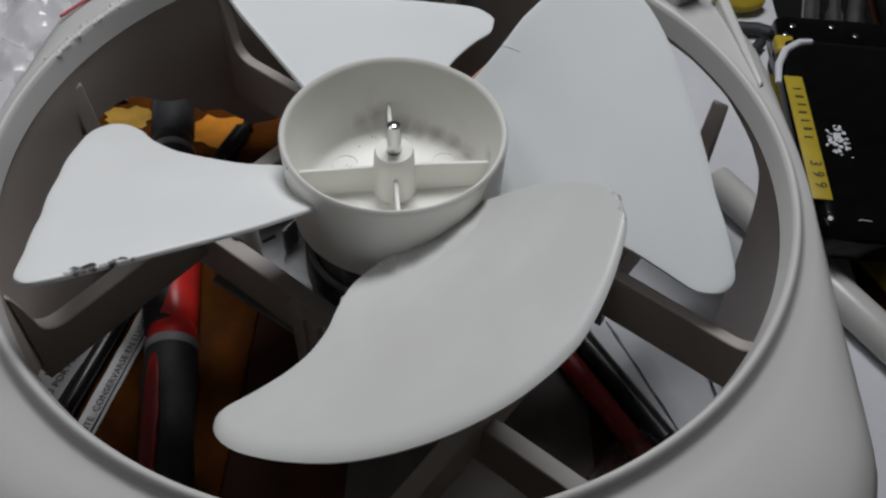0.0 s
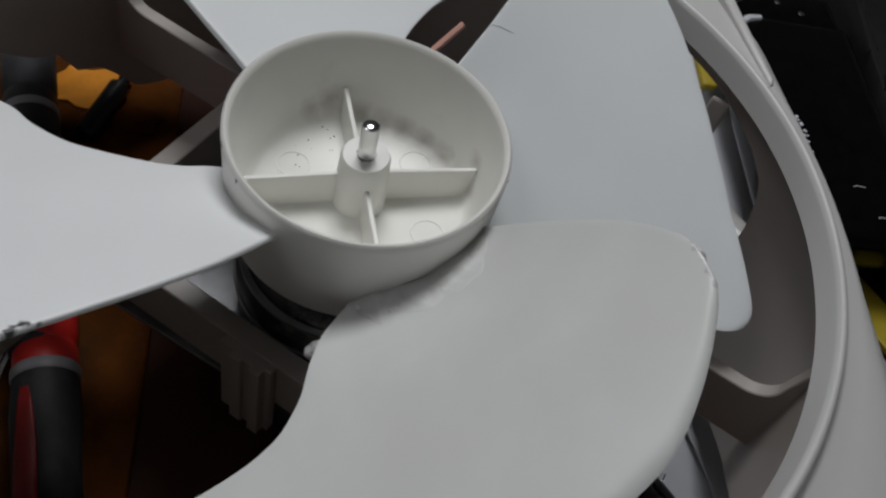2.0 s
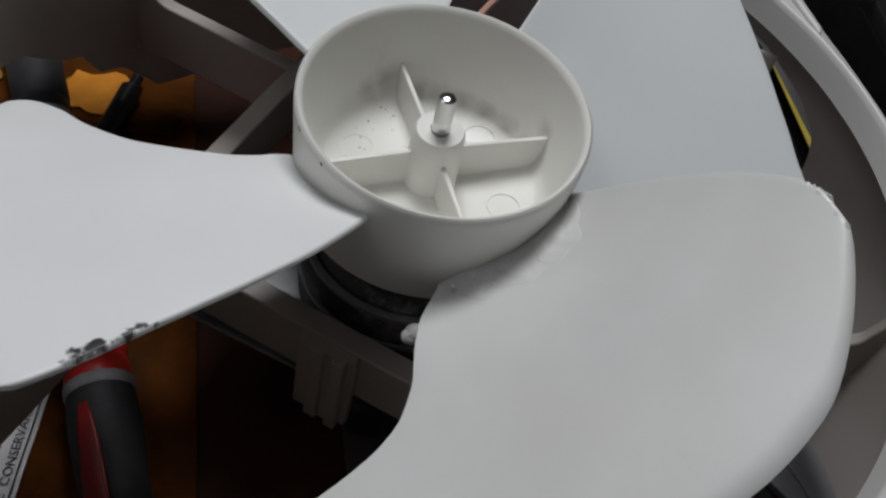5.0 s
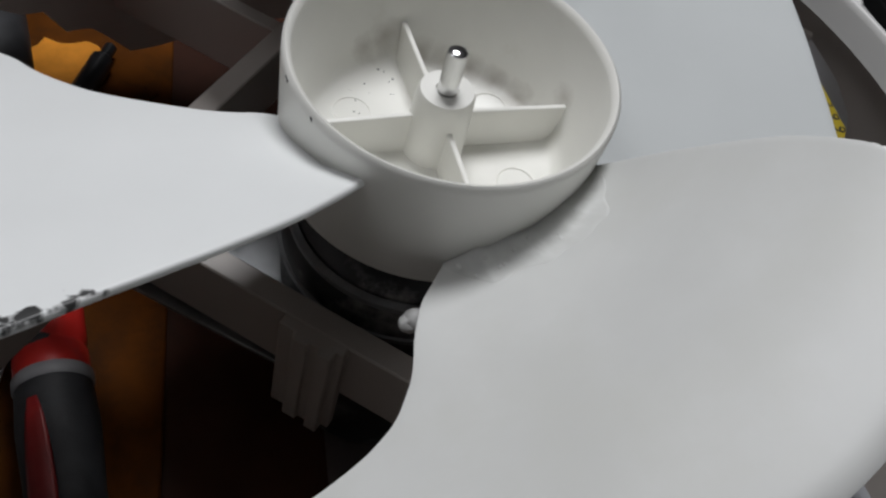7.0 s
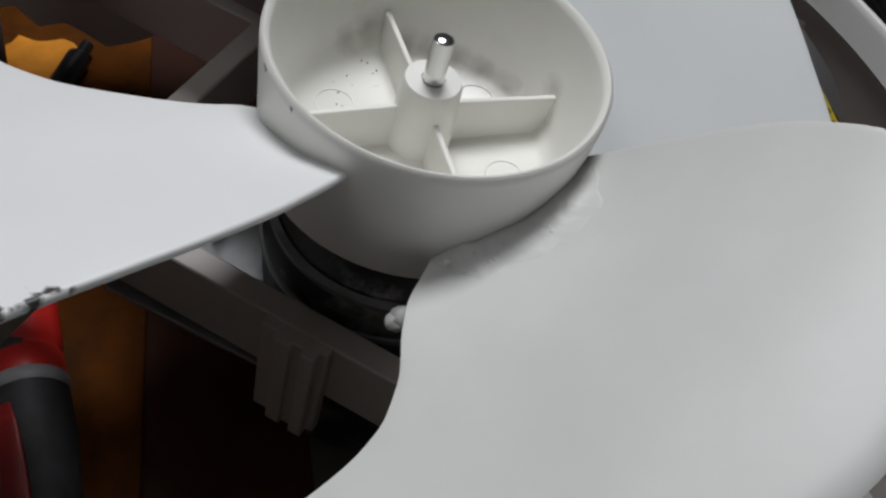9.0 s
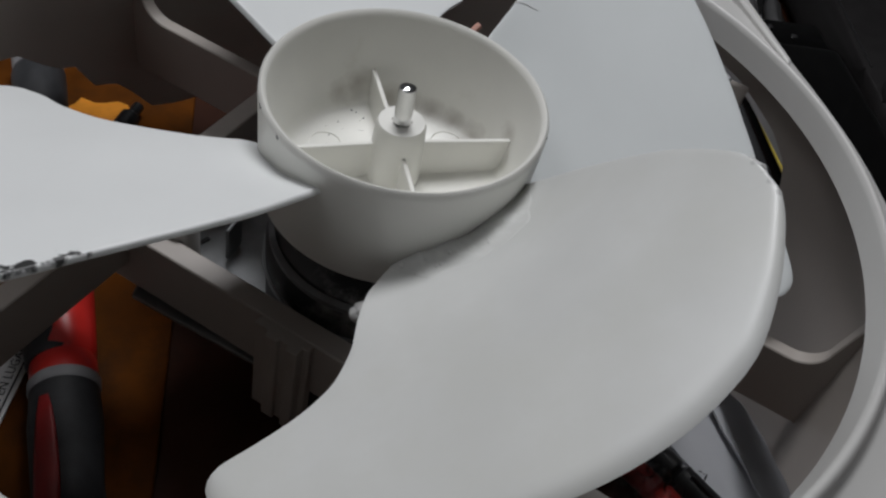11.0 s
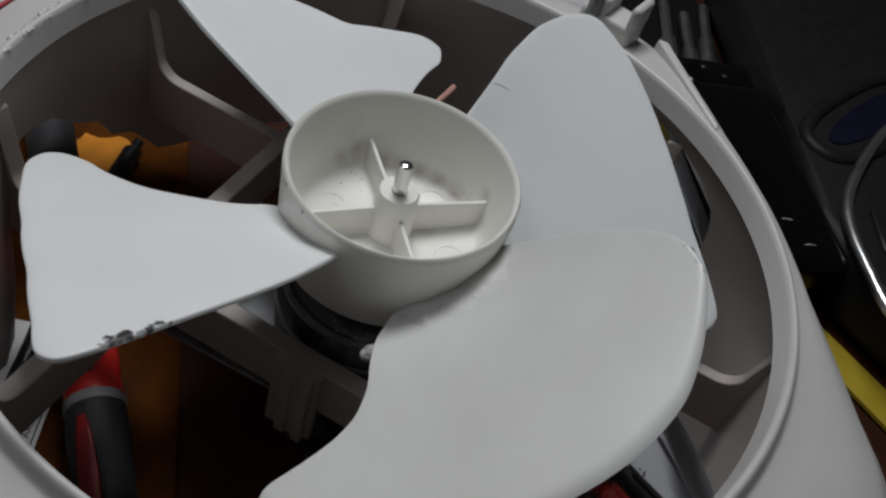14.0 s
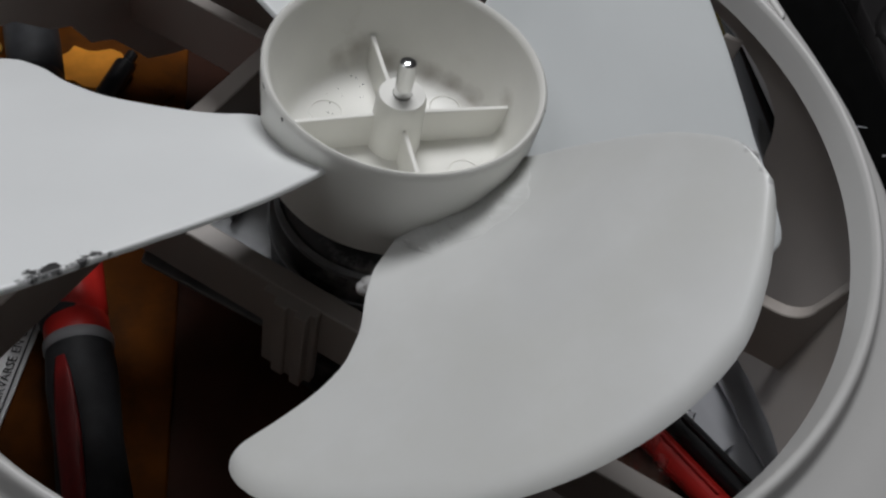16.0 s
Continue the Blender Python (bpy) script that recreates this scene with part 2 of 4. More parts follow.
def curve_at(points, u):
    """A place along a polyline of (angle, radius), by its length, softened."""
    pts = np.array(points, float)
    seg = np.hypot(np.diff(pts[:, 0]) * 0.0018, np.diff(pts[:, 1]))
    run = np.r_[0, np.cumsum(seg)]
    return np.array([np.interp(u * run[-1], run, pts[:, k]) for k in range(2)])


# ---- the room: tabletop, floor, walls ----
bm = bmesh.new()
box(bm, (1.5, 1.3, 0.03), pose(0.1, 0.1, -0.015))
table_top = tagged(finish("table_top", bm, M_WOOD, bevel=0.003), "dark red-brown varnished wooden workbench top", "table", kind="structure")
bm = bmesh.new()
box(bm, (4.0, 4.0, 0.1), pose(0, 0, -0.80))
tagged(finish("floor", bm, M_WALL, smooth=False), "plain grey room floor", "floor", kind="structure")
bm = bmesh.new()
box(bm, (4.0, 4.0, 0.1), pose(0, 0, 1.95))
tagged(finish("ceiling", bm, M_WALL, smooth=False), "plain grey room ceiling", "ceiling", kind="structure")
for name, x, y, sx, sy in (("wall_north", 0, 2.05, 4.2, 0.1), ("wall_south", 0, -2.05, 4.2, 0.1), ("wall_east", 2.05, 0, 0.1, 4.0), ("wall_west", -2.05, 0, 0.1, 4.0)):
    bm = bmesh.new()
    box(bm, (sx, sy, 2.8), pose(x, y, 0.58))
    tagged(finish(name, bm, M_WALL, smooth=False), "plain grey painted room wall", "wall", kind="structure")

# ---- the fan ----
fan = thing("desk_fan", (0, 0, 0.035), 0, "white plastic box fan lying open, one blade glued back on", "fan")

LIP_R, WALL_R = 0.1610, 0.1580


def rounded_square(half, corner, a):
    """Radius of a square with rounded corners in the direction a."""
    c, s = abs(math.cos(a)), abs(math.sin(a))
    if max(c, s) * 1.0 > 0 and min(c, s) / max(c, s) * half <= half - corner:
        return half / max(c, s)
    k = half - corner
    b = k * (c + s)
    return b + math.sqrt(max(0.0, b * b - 2 * k * k + corner * corner))


# front shell: a round lip that flows into a rounded square skirt
levels = [(0.1574, 0, 0.1095), (0.1578, 0, 0.1110), (0.1591, 0, 0.1185), (0.1598, 0, 0.1208), (0.1610, 0, 0.1213), (0.1622, 0, 0.1206), (0.1632, 0, 0.1185), (0.1642, 0, 0.1160), (0.1660, 0, 0.1152),
          (0.1690, 0.12, 0.1150), (0.1700, 0.45, 0.1138), (0.1712, 0.75, 0.1105), (0.1722, 0.92, 0.1050), (0.1732, 1.0, 0.0980), (0.1765, 1.0, 0.0840), (0.1815, 1.0, 0.0680),
          (0.1790, 1.0, 0.0680), (0.1740, 1.0, 0.0840), (0.1708, 1.0, 0.0970), (0.1715, 0.45, 0.1072), (0.1708, 0.0, 0.1066)]
bm = bmesh.new()
N = 160
rings = []
for half, square, z in levels:
    ring = []
    for i in range(N):
        a = 2 * math.pi * i / N
        r = half * (1 - square) + square * rounded_square(half, 0.060 if i > 3 * N // 4 else 0.095, a)
        ring.append(bm.verts.new((r * math.cos(a), r * math.sin(a), z)))
    rings.append(ring)
for a, b in zip(rings, rings[1:] + rings[:1]):
    for i in range(N):
        bm.faces.new((a[i], a[(i + 1) % N], b[(i + 1) % N], b[i]))
front_shell = part("front_shell", bm, M_SHELL, fan, "glossy white plastic front shell with a raised lip", angle=60)

# shroud wall, cut away between the legs, with a wavy lower edge
EDGE = [(-180, -0.010), (-175, -0.0035), (-162, 0.028), (-149, 0.067), (-138, 0.098), (-130, 0.098), (-124, 0.012), (-72, 0.012), (-66, 0.098), (-60, 0.098), (-55, 0.091), (-48, 0.078), (-36, 0.048), (-25, 0.023), (-15, 0.005), (-10, -0.003), (-2, -0.020), (5, -0.028), (7.5, 0.050), (8.3, 0.072), (10.5, 0.084), (15, 0.090), (24, 0.096), (34, 0.098), (46, 0.098), (52, 0.012),
        (118, 0.010), (127, 0.012), (133, 0.030), (137, 0.036), (140, 0.052), (144, 0.058), (150, 0.070), (158, 0.076), (163, 0.077), (166, 0.006), (170, -0.024), (175, -0.026), (180, -0.012)]


def wall_radius(d):
    """The wall stands a centimetre further back on the side of the tool case."""
    return float(np.interp((d + 180) % 360 - 180, [-180, -104, -74, 60, 90, 180], [WALL_R, WALL_R, WALL_R + 0.010, WALL_R + 0.010, WALL_R, WALL_R]))


def wall_bottom(d):
    d = (d + 180) % 360 - 180
    return float(np.interp(d, [e[0] for e in EDGE], [e[1] for e in EDGE])) + 0.002 * math.sin(radians(d * 17)) * (1 if 110 < d < 160 else 0)


bm = bmesh.new()
N = 360
cols = []
for i in range(N):
    d = 360 * i / N
    a, zb, w = radians(d), wall_bottom(d), wall_radius(d)
    cols.append([bm.verts.new((r * math.cos(a), r * math.sin(a), z)) for r, z in
                 ((w, 0.1098), (w - 0.0002, zb), (w + 0.0025, 0.1098), (w + 0.0027, zb))])
for a, b in zip(cols, cols[1:] + cols[:1]):
    bm.faces.new((a[0], b[0], b[1], a[1]))
    bm.faces.new((a[2], b[2], b[3], a[3]))
    bm.faces.new((a[1], b[1], b[3], a[3]))
    bm.faces.new((a[0], b[0], b[2], a[2]))
shroud = part("shroud", bm, M_SHROUD, fan, "cylindrical air shroud in shade-darkened white with cut-out openings", angle=50)


def chord(n_az, c, width, top, height, name, run=0.011, rise=0.011):
    """A straight beam of the motor carrier across the shroud: its middle line lies c from the axis, and its ends rise along the wall."""
    n = Vector((math.cos(radians(n_az)), math.sin(radians(n_az)), 0))
    d = Vector((n.y, -n.x, 0))
    half = math.sqrt((WALL_R + 0.001) ** 2 - c * c)
    far = math.sqrt((WALL_R + 0.011) ** 2 - c * c) if d.x > 0.5 else half
    bm = bmesh.new()
    # side profile along d: flat, then a fillet up the wall at both ends
    top_line = [(-half, 0.1015), (-half + 0.0012, 0.1005), (-half + 0.0035, top + 0.011 + rise)]
    for k in range(8):
        q = radians(90 * k / 7)
        top_line.append((-half + 0.0055 + run * (1 - math.cos(q)), top + rise - rise * math.sin(q)))
    right = [(far - half - x, z) for x, z in reversed(top_line)]
    outline = top_line + right + [(far, top - height), (-half, top - height)]
    sides = []
    for w in (-width / 2, width / 2):
        sides.append([bm.verts.new(n * (c + w) + d * x + Vector((0, 0, z))) for x, z in outline])
    bm.faces.new(sides[0])
    bm.faces.new(sides[1])
    for i in range(len(outline)):
        j = (i + 1) % len(outline)
        bm.faces.new((sides[0][i], sides[0][j], sides[1][j], sides[1][i]))
    return part(name, bm, M_SHROUD, fan, "moulded carrier beam in shade-darkened white plastic", bevel=0.0012, angle=35)


chord(54, -0.0490, 0.0082, 0.0610, 0.027, "carrier_beam")
chord(54, 0.0436, 0.0058, 0.0665, 0.029, "carrier_beam")
chord(-36, -0.0745, 0.0080, 0.0700, 0.024, "cross_bar")
chord(-36, 0.0850, 0.0080, 0.0690, 0.024, "cross_bar")

# clip posts on the beams
BEAM_D = Vector((math.cos(radians(-36)), math.sin(radians(-36)), 0))
BEAM_N = Vector((math.cos(radians(54)), math.sin(radians(54)), 0))


def clip_post(along_beam, out, z0, z1):
    """A stepped post on a beam's face; out: +1 or -1 away from the axis."""
    base = -0.0530 if out < 0 else 0.0463
    section = [(-0.0130, -0.001), (-0.0130, 0.0035), (-0.0075, 0.0035), (-0.0070, 0.0060), (-0.0020, 0.0060), (-0.0020, 0.0045), (0.0015, 0.0045), (0.0015, 0.0065),
               (0.0060, 0.0065), (0.0060, 0.0030), (0.0085, 0.0030), (0.0085, -0.001)]
    places = [BEAM_D * (along_beam + d) + BEAM_N * (base + out * n) for d, n in section]
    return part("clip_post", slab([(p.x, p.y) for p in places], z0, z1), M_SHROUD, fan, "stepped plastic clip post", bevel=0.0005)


clip_post(0.0, -1, 0.014, 0.0606)
clip_post(0.080, 1, 0.022, 0.0661)

# motor below the hub
motor = part("motor", solid([(0.030, -0.034), (0.037, -0.030), (0.039, 0.020), (0.040, 0.034), (0.037, 0.040), (0.0365, 0.046), (0.041, 0.050), (0.041, 0.062), (0.036, 0.070), (0.028, 0.078), (0.010, 0.083)], 64), M_MOTOR, fan,
             "black round electric motor with worn steel rings")
for z, r in ((0.052, 0.0418), (0.066, 0.0402)):
    bm = bmesh.new()
    lathe(bm, [(r - 0.002, z - 0.002), (r, z - 0.001), (r, z + 0.001), (r - 0.002, z + 0.002)], 64, closed=True)
    part("ring", bm, M_ZINC, motor, "dull steel ring")
bm = slab([(-0.088, -0.006), (-0.030, -0.044), (-0.010, 0.060), (-0.042, 0.066), (-0.080, 0.024)], 0.0305, 0.0325)
part("bracket_plate", bm, M_ZINC, motor, "grey galvanised motor bracket plate", bevel=0.0006)
bm = bmesh.new()
box(bm, (0.007, 0.0016, 0.0008), pose(-0.065, 0.021, 0.0328, 0, 0, 40))
part("slot", bm, M_INK, motor)

# impeller: cup, boss, ribs, blades
bm = bmesh.new()
lathe(bm, [(0.0368, 0.0965), (0.0391, 0.1000), (0.0431, 0.1275), (0.0437, 0.1294), (0.0448, 0.1301), (0.0457, 0.1293), (0.0458, 0.127), (0.0447, 0.094), (0.0439, 0.0885),
           (0.0420, 0.0882), (0.0410, 0.092), (0.0, 0.092)], 96)
lathe(bm, [(0.0368, 0.0965), (0.0353, 0.0953), (0.0, 0.0952)], 96)
bmesh.ops.remove_doubles(bm, verts=bm.verts, dist=1e-6)
impeller = part("impeller_hub", bm, M_HUB, fan, "ivory plastic hub cup with a rounded rim", angle=50)
part("boss", solid([(0.0092, 0.0945), (0.0086, 0.110), (0.0083, 0.1165), (0.0076, 0.1180), (0.0034, 0.1180), (0.0033, 0.1170)], 32), M_HUB, impeller, angle=50)
for k in range(4):
    a = radians(8 + 90 * k)
    bm = bmesh.new()
    m = Matrix.Rotation(a, 4, "Z")
    vs = [(0.006, -0.0011, 0.0945), (0.0374, -0.0013, 0.0945), (0.0397, -0.0008, 0.1085), (0.006, -0.0008, 0.1095)]
    lo = [bm.verts.new(m @ Vector(v)) for v in vs]
    hi = [bm.verts.new(m @ Vector((v[0], -v[1], v[2]))) for v in vs]
    bm.faces.new(lo)
    bm.faces.new(hi)
    for i in range(4):
        bm.faces.new((lo[i], lo[(i + 1) % 4], hi[(i + 1) % 4], hi[i]))
    part("rib", bm, M_HUB, impeller, bevel=0.0004)
for a, r in ((150, 0.026), (40, 0.027), (-30, 0.027)):
    bm = bmesh.new()
    lathe(bm, [(0.0052, 0.0951), (0.0054, 0.0956), (0.0058, 0.0956), (0.0060, 0.0951)], 32)
    bmesh.ops.translate(bm, vec=(r * math.cos(radians(a)), r * math.sin(radians(a)), 0), verts=bm.verts)
    part("ejector_mark", bm, M_HUB, impeller)
part("shaft", solid([(0.0029, 0.060), (0.0029, 0.1305), (0.0026, 0.1316), (0.0016, 0.1322)], 32), M_STEEL, fan, "polished steel motor shaft")


def blade(a0, lead, outer, trail, height, mat, label, thick=0.0023, nu=48, ns=44, roll=0.0010):
    """A blade whose outline is given as (angle from a0, radius) along its leading, outer and trailing edge; height(r, angle) is its upper face."""
    root0, root1 = lead[0], trail[0]
    grid = []
    for i in range(nu + 1):
        u = i / nu
        row = []
        L, T = curve_at(lead, u), curve_at(trail, u)
        for j in range(ns + 1):
            s = j / ns
            R = np.array(root0) * (1 - s) + np.array(root1) * s
            O = curve_at(outer, s)
            p = (1 - s) * L + s * T + (1 - u) * R + u * O
            p -= (1 - u) * (1 - s) * np.array(lead[0]) + (1 - u) * s * np.array(trail[0]) + u * (1 - s) * np.array(lead[-1]) + u * s * np.array(trail[-1])
            row.append(p)
        grid.append(row)
    grid = np.array(grid)
    for _ in range(2):  # rounds the corners of the outline
        g = grid.copy()
        for k in range(2, nu):
            for side in (0, ns):
                g[k, side] = 0.25 * grid[k - 1, side] + 0.5 * grid[k, side] + 0.25 * grid[k + 1, side]
        for k in range(1, ns):
            g[nu, k] = 0.25 * grid[nu, k - 1] + 0.5 * grid[nu, k] + 0.25 * grid[nu, k + 1]
        for side, step in ((0, 1), (ns, -1)):
            g[nu, side] = 0.5 * grid[nu, side] + 0.25 * grid[nu, side + step] + 0.25 * grid[nu - 1, side]
        grid = g
    bm = bmesh.new()
    vs = []
    for i in range(nu + 1):
        row = []
        for j in range(ns + 1):
            ang, r = grid[i, j]
            a = radians(a0 + ang)
            drop = roll * max(0.0, (i / nu - 0.94) / 0.06) ** 2 if i < nu else roll
            row.append(bm.verts.new((r * math.cos(a), r * math.sin(a), height(r, ang) - drop)))
        vs.append(row)
    for i in range(nu):
        for j in range(ns):
            bm.faces.new((vs[i][j], vs[i + 1][j], vs[i + 1][j + 1], vs[i][j + 1]))
    ob = part("blade", bm, mat, impeller, label, angle=60)
    mod = ob.modifiers.new("thickness", "SOLIDIFY")
    mod.thickness, mod.offset = thick, 1.0 if ob.data.polygons[0].normal.z < 0 else -1.0
    mod = ob.modifiers.new("edge", "BEVEL")
    mod.width, mod.segments, mod.limit_method, mod.angle_limit = thick * 0.42, 3, "ANGLE", radians(50)
    return ob


def plain_surface(z0, k, zt, kt, camber):
    """The upper face of a blade: its leading edge climbs outwards, its trailing edge lies lower."""
    def height(r, ang):
        x = r - 0.047
        lead, trail = z0 + k * x, zt + kt * x
        s = min(1.2, max(-0.15, -ang / 68))
        sink = 0.0042 * math.exp(-max(0.0, r - 0.0445) / 0.011) * min(1.0, 0.35 + max(0.0, -ang) / 22)
        return lead + (trail - lead) * s + camber * max(0.0, s * (1 - s)) - sink
    return height


def glued_surface(r, ang):
    lead = 0.122 + 0.075 * math.tanh((r - 0.047) / 0.06)
    s = min(1.2, max(-0.15, -ang / 78))
    sink = 0.0062 * math.exp(-max(0.0, r - 0.0445) / 0.013) * max(0.0, math.sin(math.pi * min(1.0, max(0.0, -ang / 66)))) ** 0.6
    trail = 0.096 + 0.09 * max(0.0, r - 0.088)
    return lead + (trail - lead) * s - sink


LEAD_A = [(2.0, 0.0437), (1.7, 0.0484), (-0.2, 0.067), (-2.8, 0.083), (-5.2, 0.100), (-6.8, 0.1144), (-7.8, 0.128), (-8.6, 0.138), (-9.6, 0.1475)]
OUTER_A = [(-9.6, 0.1475), (-12.0, 0.1500), (-17.5, 0.1430), (-28.0, 0.1355), (-41.5, 0.1335), (-54.5, 0.1375), (-62.6, 0.142), (-66.8, 0.1408)]
TRAIL_A = [(-58.0, 0.0437), (-50.0, 0.056), (-49.5, 0.064), (-52.3, 0.077), (-56.0, 0.094), (-62.0, 0.111), (-66.0, 0.1200), (-68.2, 0.1315), (-66.8, 0.1408)]
LEAD_B = [(1.0, 0.0437), (0.5, 0.050), (-1.0, 0.062), (-2.6, 0.080), (-3.8, 0.100), (-6.0, 0.122), (-8.0, 0.136), (-10.0, 0.1405)]
OUTER_B = [(-10.0, 0.1405), (-13.0, 0.1415), (-20.0, 0.136), (-35.0, 0.127), (-47.0, 0.1215), (-58.0, 0.1320), (-65.0, 0.1410), (-69.0, 0.1400)]
TRAIL_B = [(-70.0, 0.0437), (-66.0, 0.055), (-63.0, 0.070), (-64.0, 0.085), (-65.2, 0.0952), (-68.0, 0.1146), (-70.2, 0.127), (-69.0, 0.1400)]
LEAD_C = [(-2.0, 0.0437), (-1.5, 0.051), (-1.2, 0.066), (-0.5, 0.081), (-1.6, 0.100), (-4.6, 0.1152), (-7.8, 0.1248), (-11.2, 0.1295)]
OUTER_C = [(-11.2, 0.1295), (-18.0, 0.1312), (-25.0, 0.1312), (-33.0, 0.1309), (-42.0, 0.1320), (-51.0, 0.1352), (-59.5, 0.1428), (-64.5, 0.1475), (-66.5, 0.1445)]
TRAIL_C = [(-69.0, 0.0437), (-66.0, 0.060), (-63.0, 0.080), (-64.0, 0.100), (-65.7, 0.1117), (-67.4, 0.1245), (-68.2, 0.132), (-67.6, 0.140), (-66.5, 0.1445)]
blade(-129, LEAD_A, OUTER_A, TRAIL_A, plain_surface(0.123, 0.30, 0.098, -0.10, 0.02), M_STAINED, "white fan blade with a black-stained ragged leading edge")
blade(141, LEAD_B, OUTER_B, TRAIL_B, plain_surface(0.121, 0.28, 0.091, 0.0, 0.0), M_BLADE, "clean glossy white fan blade")
blade(51, LEAD_C, OUTER_C, TRAIL_C, plain_surface(0.127, 0.40, 0.092, -0.10, 0.0), M_BLUISH, "bluish white fan blade with a fine crease")
G_LEAD = [(-0.5, 0.0437), (-1.6, 0.050), (-3.0, 0.066), (-3.4, 0.082), (-4.6, 0.0955), (-6.4, 0.1043)]
G_OUTER = [(-6.4, 0.1043), (-9.6, 0.1132), (-12.8, 0.1172), (-18.8, 0.1256), (-25.9, 0.1350), (-33.5, 0.1396), (-38.5, 0.1413), (-44.0, 0.1425), (-50.0, 0.1430),
           (-57.0, 0.1428), (-64.6, 0.1407), (-71.5, 0.1385), (-76.4, 0.1350), (-79.3, 0.1290)]
G_TRAIL = [(-58.5, 0.0437), (-62.6, 0.052), (-66.0, 0.060), (-66.9, 0.0709), (-66.6, 0.083), (-68.2, 0.0955), (-71.0, 0.104), (-75.2, 0.1138), (-78.8, 0.1225), (-79.3, 0.1290)]
glued = blade(-36, G_LEAD, G_OUTER, G_TRAIL, glued_surface, M_GLUED, "milky white blade glued back to the hub", thick=0.0027, roll=0.0022)

# glue along the foot of the mended blade, and its torn corner
bm = bmesh.new()
rows = []
for k in range(141):
    ang = -1.8 - 57.2 * k / 140
    ease = min(1.0, 0.10 + k / 50) * min(1.0, 0.10 + (140 - k) / 26)
    a = radians(-36 + ang)
    wide = (0.0135 + 0.0030 * noise.noise(Vector((k * 0.055, 3, 0)))) * ease
    tall = ease * min(0.0066 + 0.0014 * noise.noise(Vector((k * 0.05, 7, 0))), 0.1290 - glued_surface(0.0460, ang))
    row = []
    for m in range(17):
        q = m / 16
        r = 0.0452 + wide * q
        body = math.sin(math.pi * q) ** 0.5 * ease
        lumps = 0.00034 * noise.noise(Vector((k * 0.16, q * 4.0, 5))) + 0.00012 * noise.noise(Vector((k * 0.42, q * 9.0, 2)))
        lift = tall * (1 - q) ** 2.2 + body * (0.0004 + lumps) - 0.0003 * (q > 0.99)
        row.append(bm.verts.new((r * math.cos(a), r * math.sin(a), glued_surface(r, ang) + lift)))
    row.append(bm.verts.new((0.0446 * math.cos(a), 0.0446 * math.sin(a), glued_surface(0.0446, ang) - 0.002)))
    rows.append(row)
for p, q in zip(rows[:-1], rows[1:]):
    for m in range(18):
        bm.faces.new((p[m], p[(m + 1) % 18], q[(m + 1) % 18], q[m]))
bm.faces.new(rows[0])
bm.faces.new(rows[-1])
part("glue_bead", bm, M_GLUED, impeller, "lumpy milky hot glue fillet", angle=80)
bm = bmesh.new()
for x, y, z, r in ((-0.0146, -0.0598, 0.0932, 0.0026), (-0.0126, -0.0590, 0.0940, 0.0032)):
    v = bmesh.ops.create_icosphere(bm, subdivisions=2, radius=r)["verts"]
    for w in v:
        w.co *= 1 + 0.25 * noise.noise(w.co * 400 + Vector((x, y, z)) * 300)
    bmesh.ops.translate(bm, vec=(x, y, z), verts=v)
part("glue_lump", bm, M_TORN, impeller, "smooth clear glue lump")
bm = bmesh.new()
rows = []
for k in range(41):
    u = k / 40
    ang, r = float(np.interp(u, (0, 0.55, 1), (-4.6, -6.6, -12.5))), float(np.interp(u, (0, 0.55, 1), (0.0960, 0.1050, 0.1165)))
    row = []
    fade = math.sin(math.pi * min(1.0, u * 1.02)) ** 0.6
    for m in range(7):
        q = m / 6
        jag = noise.noise(Vector((k * 0.27, q * 1.2, 1))) - 0.12 + 0.5 * noise.noise(Vector((k * 0.9, q, 4)))
        across = (-0.0006 + 0.0007 * q + 0.0006 * q * max(0.0, jag)) * (0.3 + 0.7 * fade)
        a2, r2 = ang + 350 * across, r + 0.55 * across
        a = radians(-36 + a2)
        lift = 0.0010 * q * fade * noise.noise(Vector((k * 0.6, q * 3, 8))) - 0.0006 * (m == 0) - 0.0002
        row.append(bm.verts.new((r2 * math.cos(a), r2 * math.sin(a), glued_surface(r2, a2) + 0.0001 + lift - 0.0019 * min(1.0, max(0.0, (u - 0.50) / 0.12)))))
    rows.append(row)
for p, q in zip(rows[:-1], rows[1:]):
    for m in range(6):
        bm.faces.new((p[m], p[m + 1], q[m + 1], q[m]))
flake = part("torn_edge", bm, M_TORN, impeller, "torn crumpled translucent plastic edge", angle=70)
flake.modifiers.new("thickness", "SOLIDIFY").thickness = 0.0003
# small marks and fittings of the fan
c_height = plain_surface(0.127, 0.40, 0.092, -0.10, 0.0)
bm = bmesh.new()
pts = []
for k in range(17):
    u = k / 16
    ang, r = -1.0 - 6.0 * u, 0.0660 + 0.0060 * u + 0.0004 * math.sin(5 * u)
    a = radians(51 + ang)
    pts.append((r * math.cos(a), r * math.sin(a), c_height(r, ang) + 0.00005))
tube_path(bm, pts, [0.00008 + 0.00012 * math.sin(math.pi * k / 16) for k in range(17)], 6)
part("crease", bm, M_TORN, impeller, "fine pale crease across the blade")
rng = random.Random(12)
bm = bmesh.new()
for k in range(16):
    az, r = rng.uniform(105, 180), rng.uniform(0.014, 0.034)
    v = bmesh.ops.create_icosphere(bm, subdivisions=1, radius=rng.uniform(0.00012, 0.00032))["verts"]
    bmesh.ops.translate(bm, vec=(r * math.cos(radians(az)), r * math.sin(radians(az)), 0.0954), verts=v)
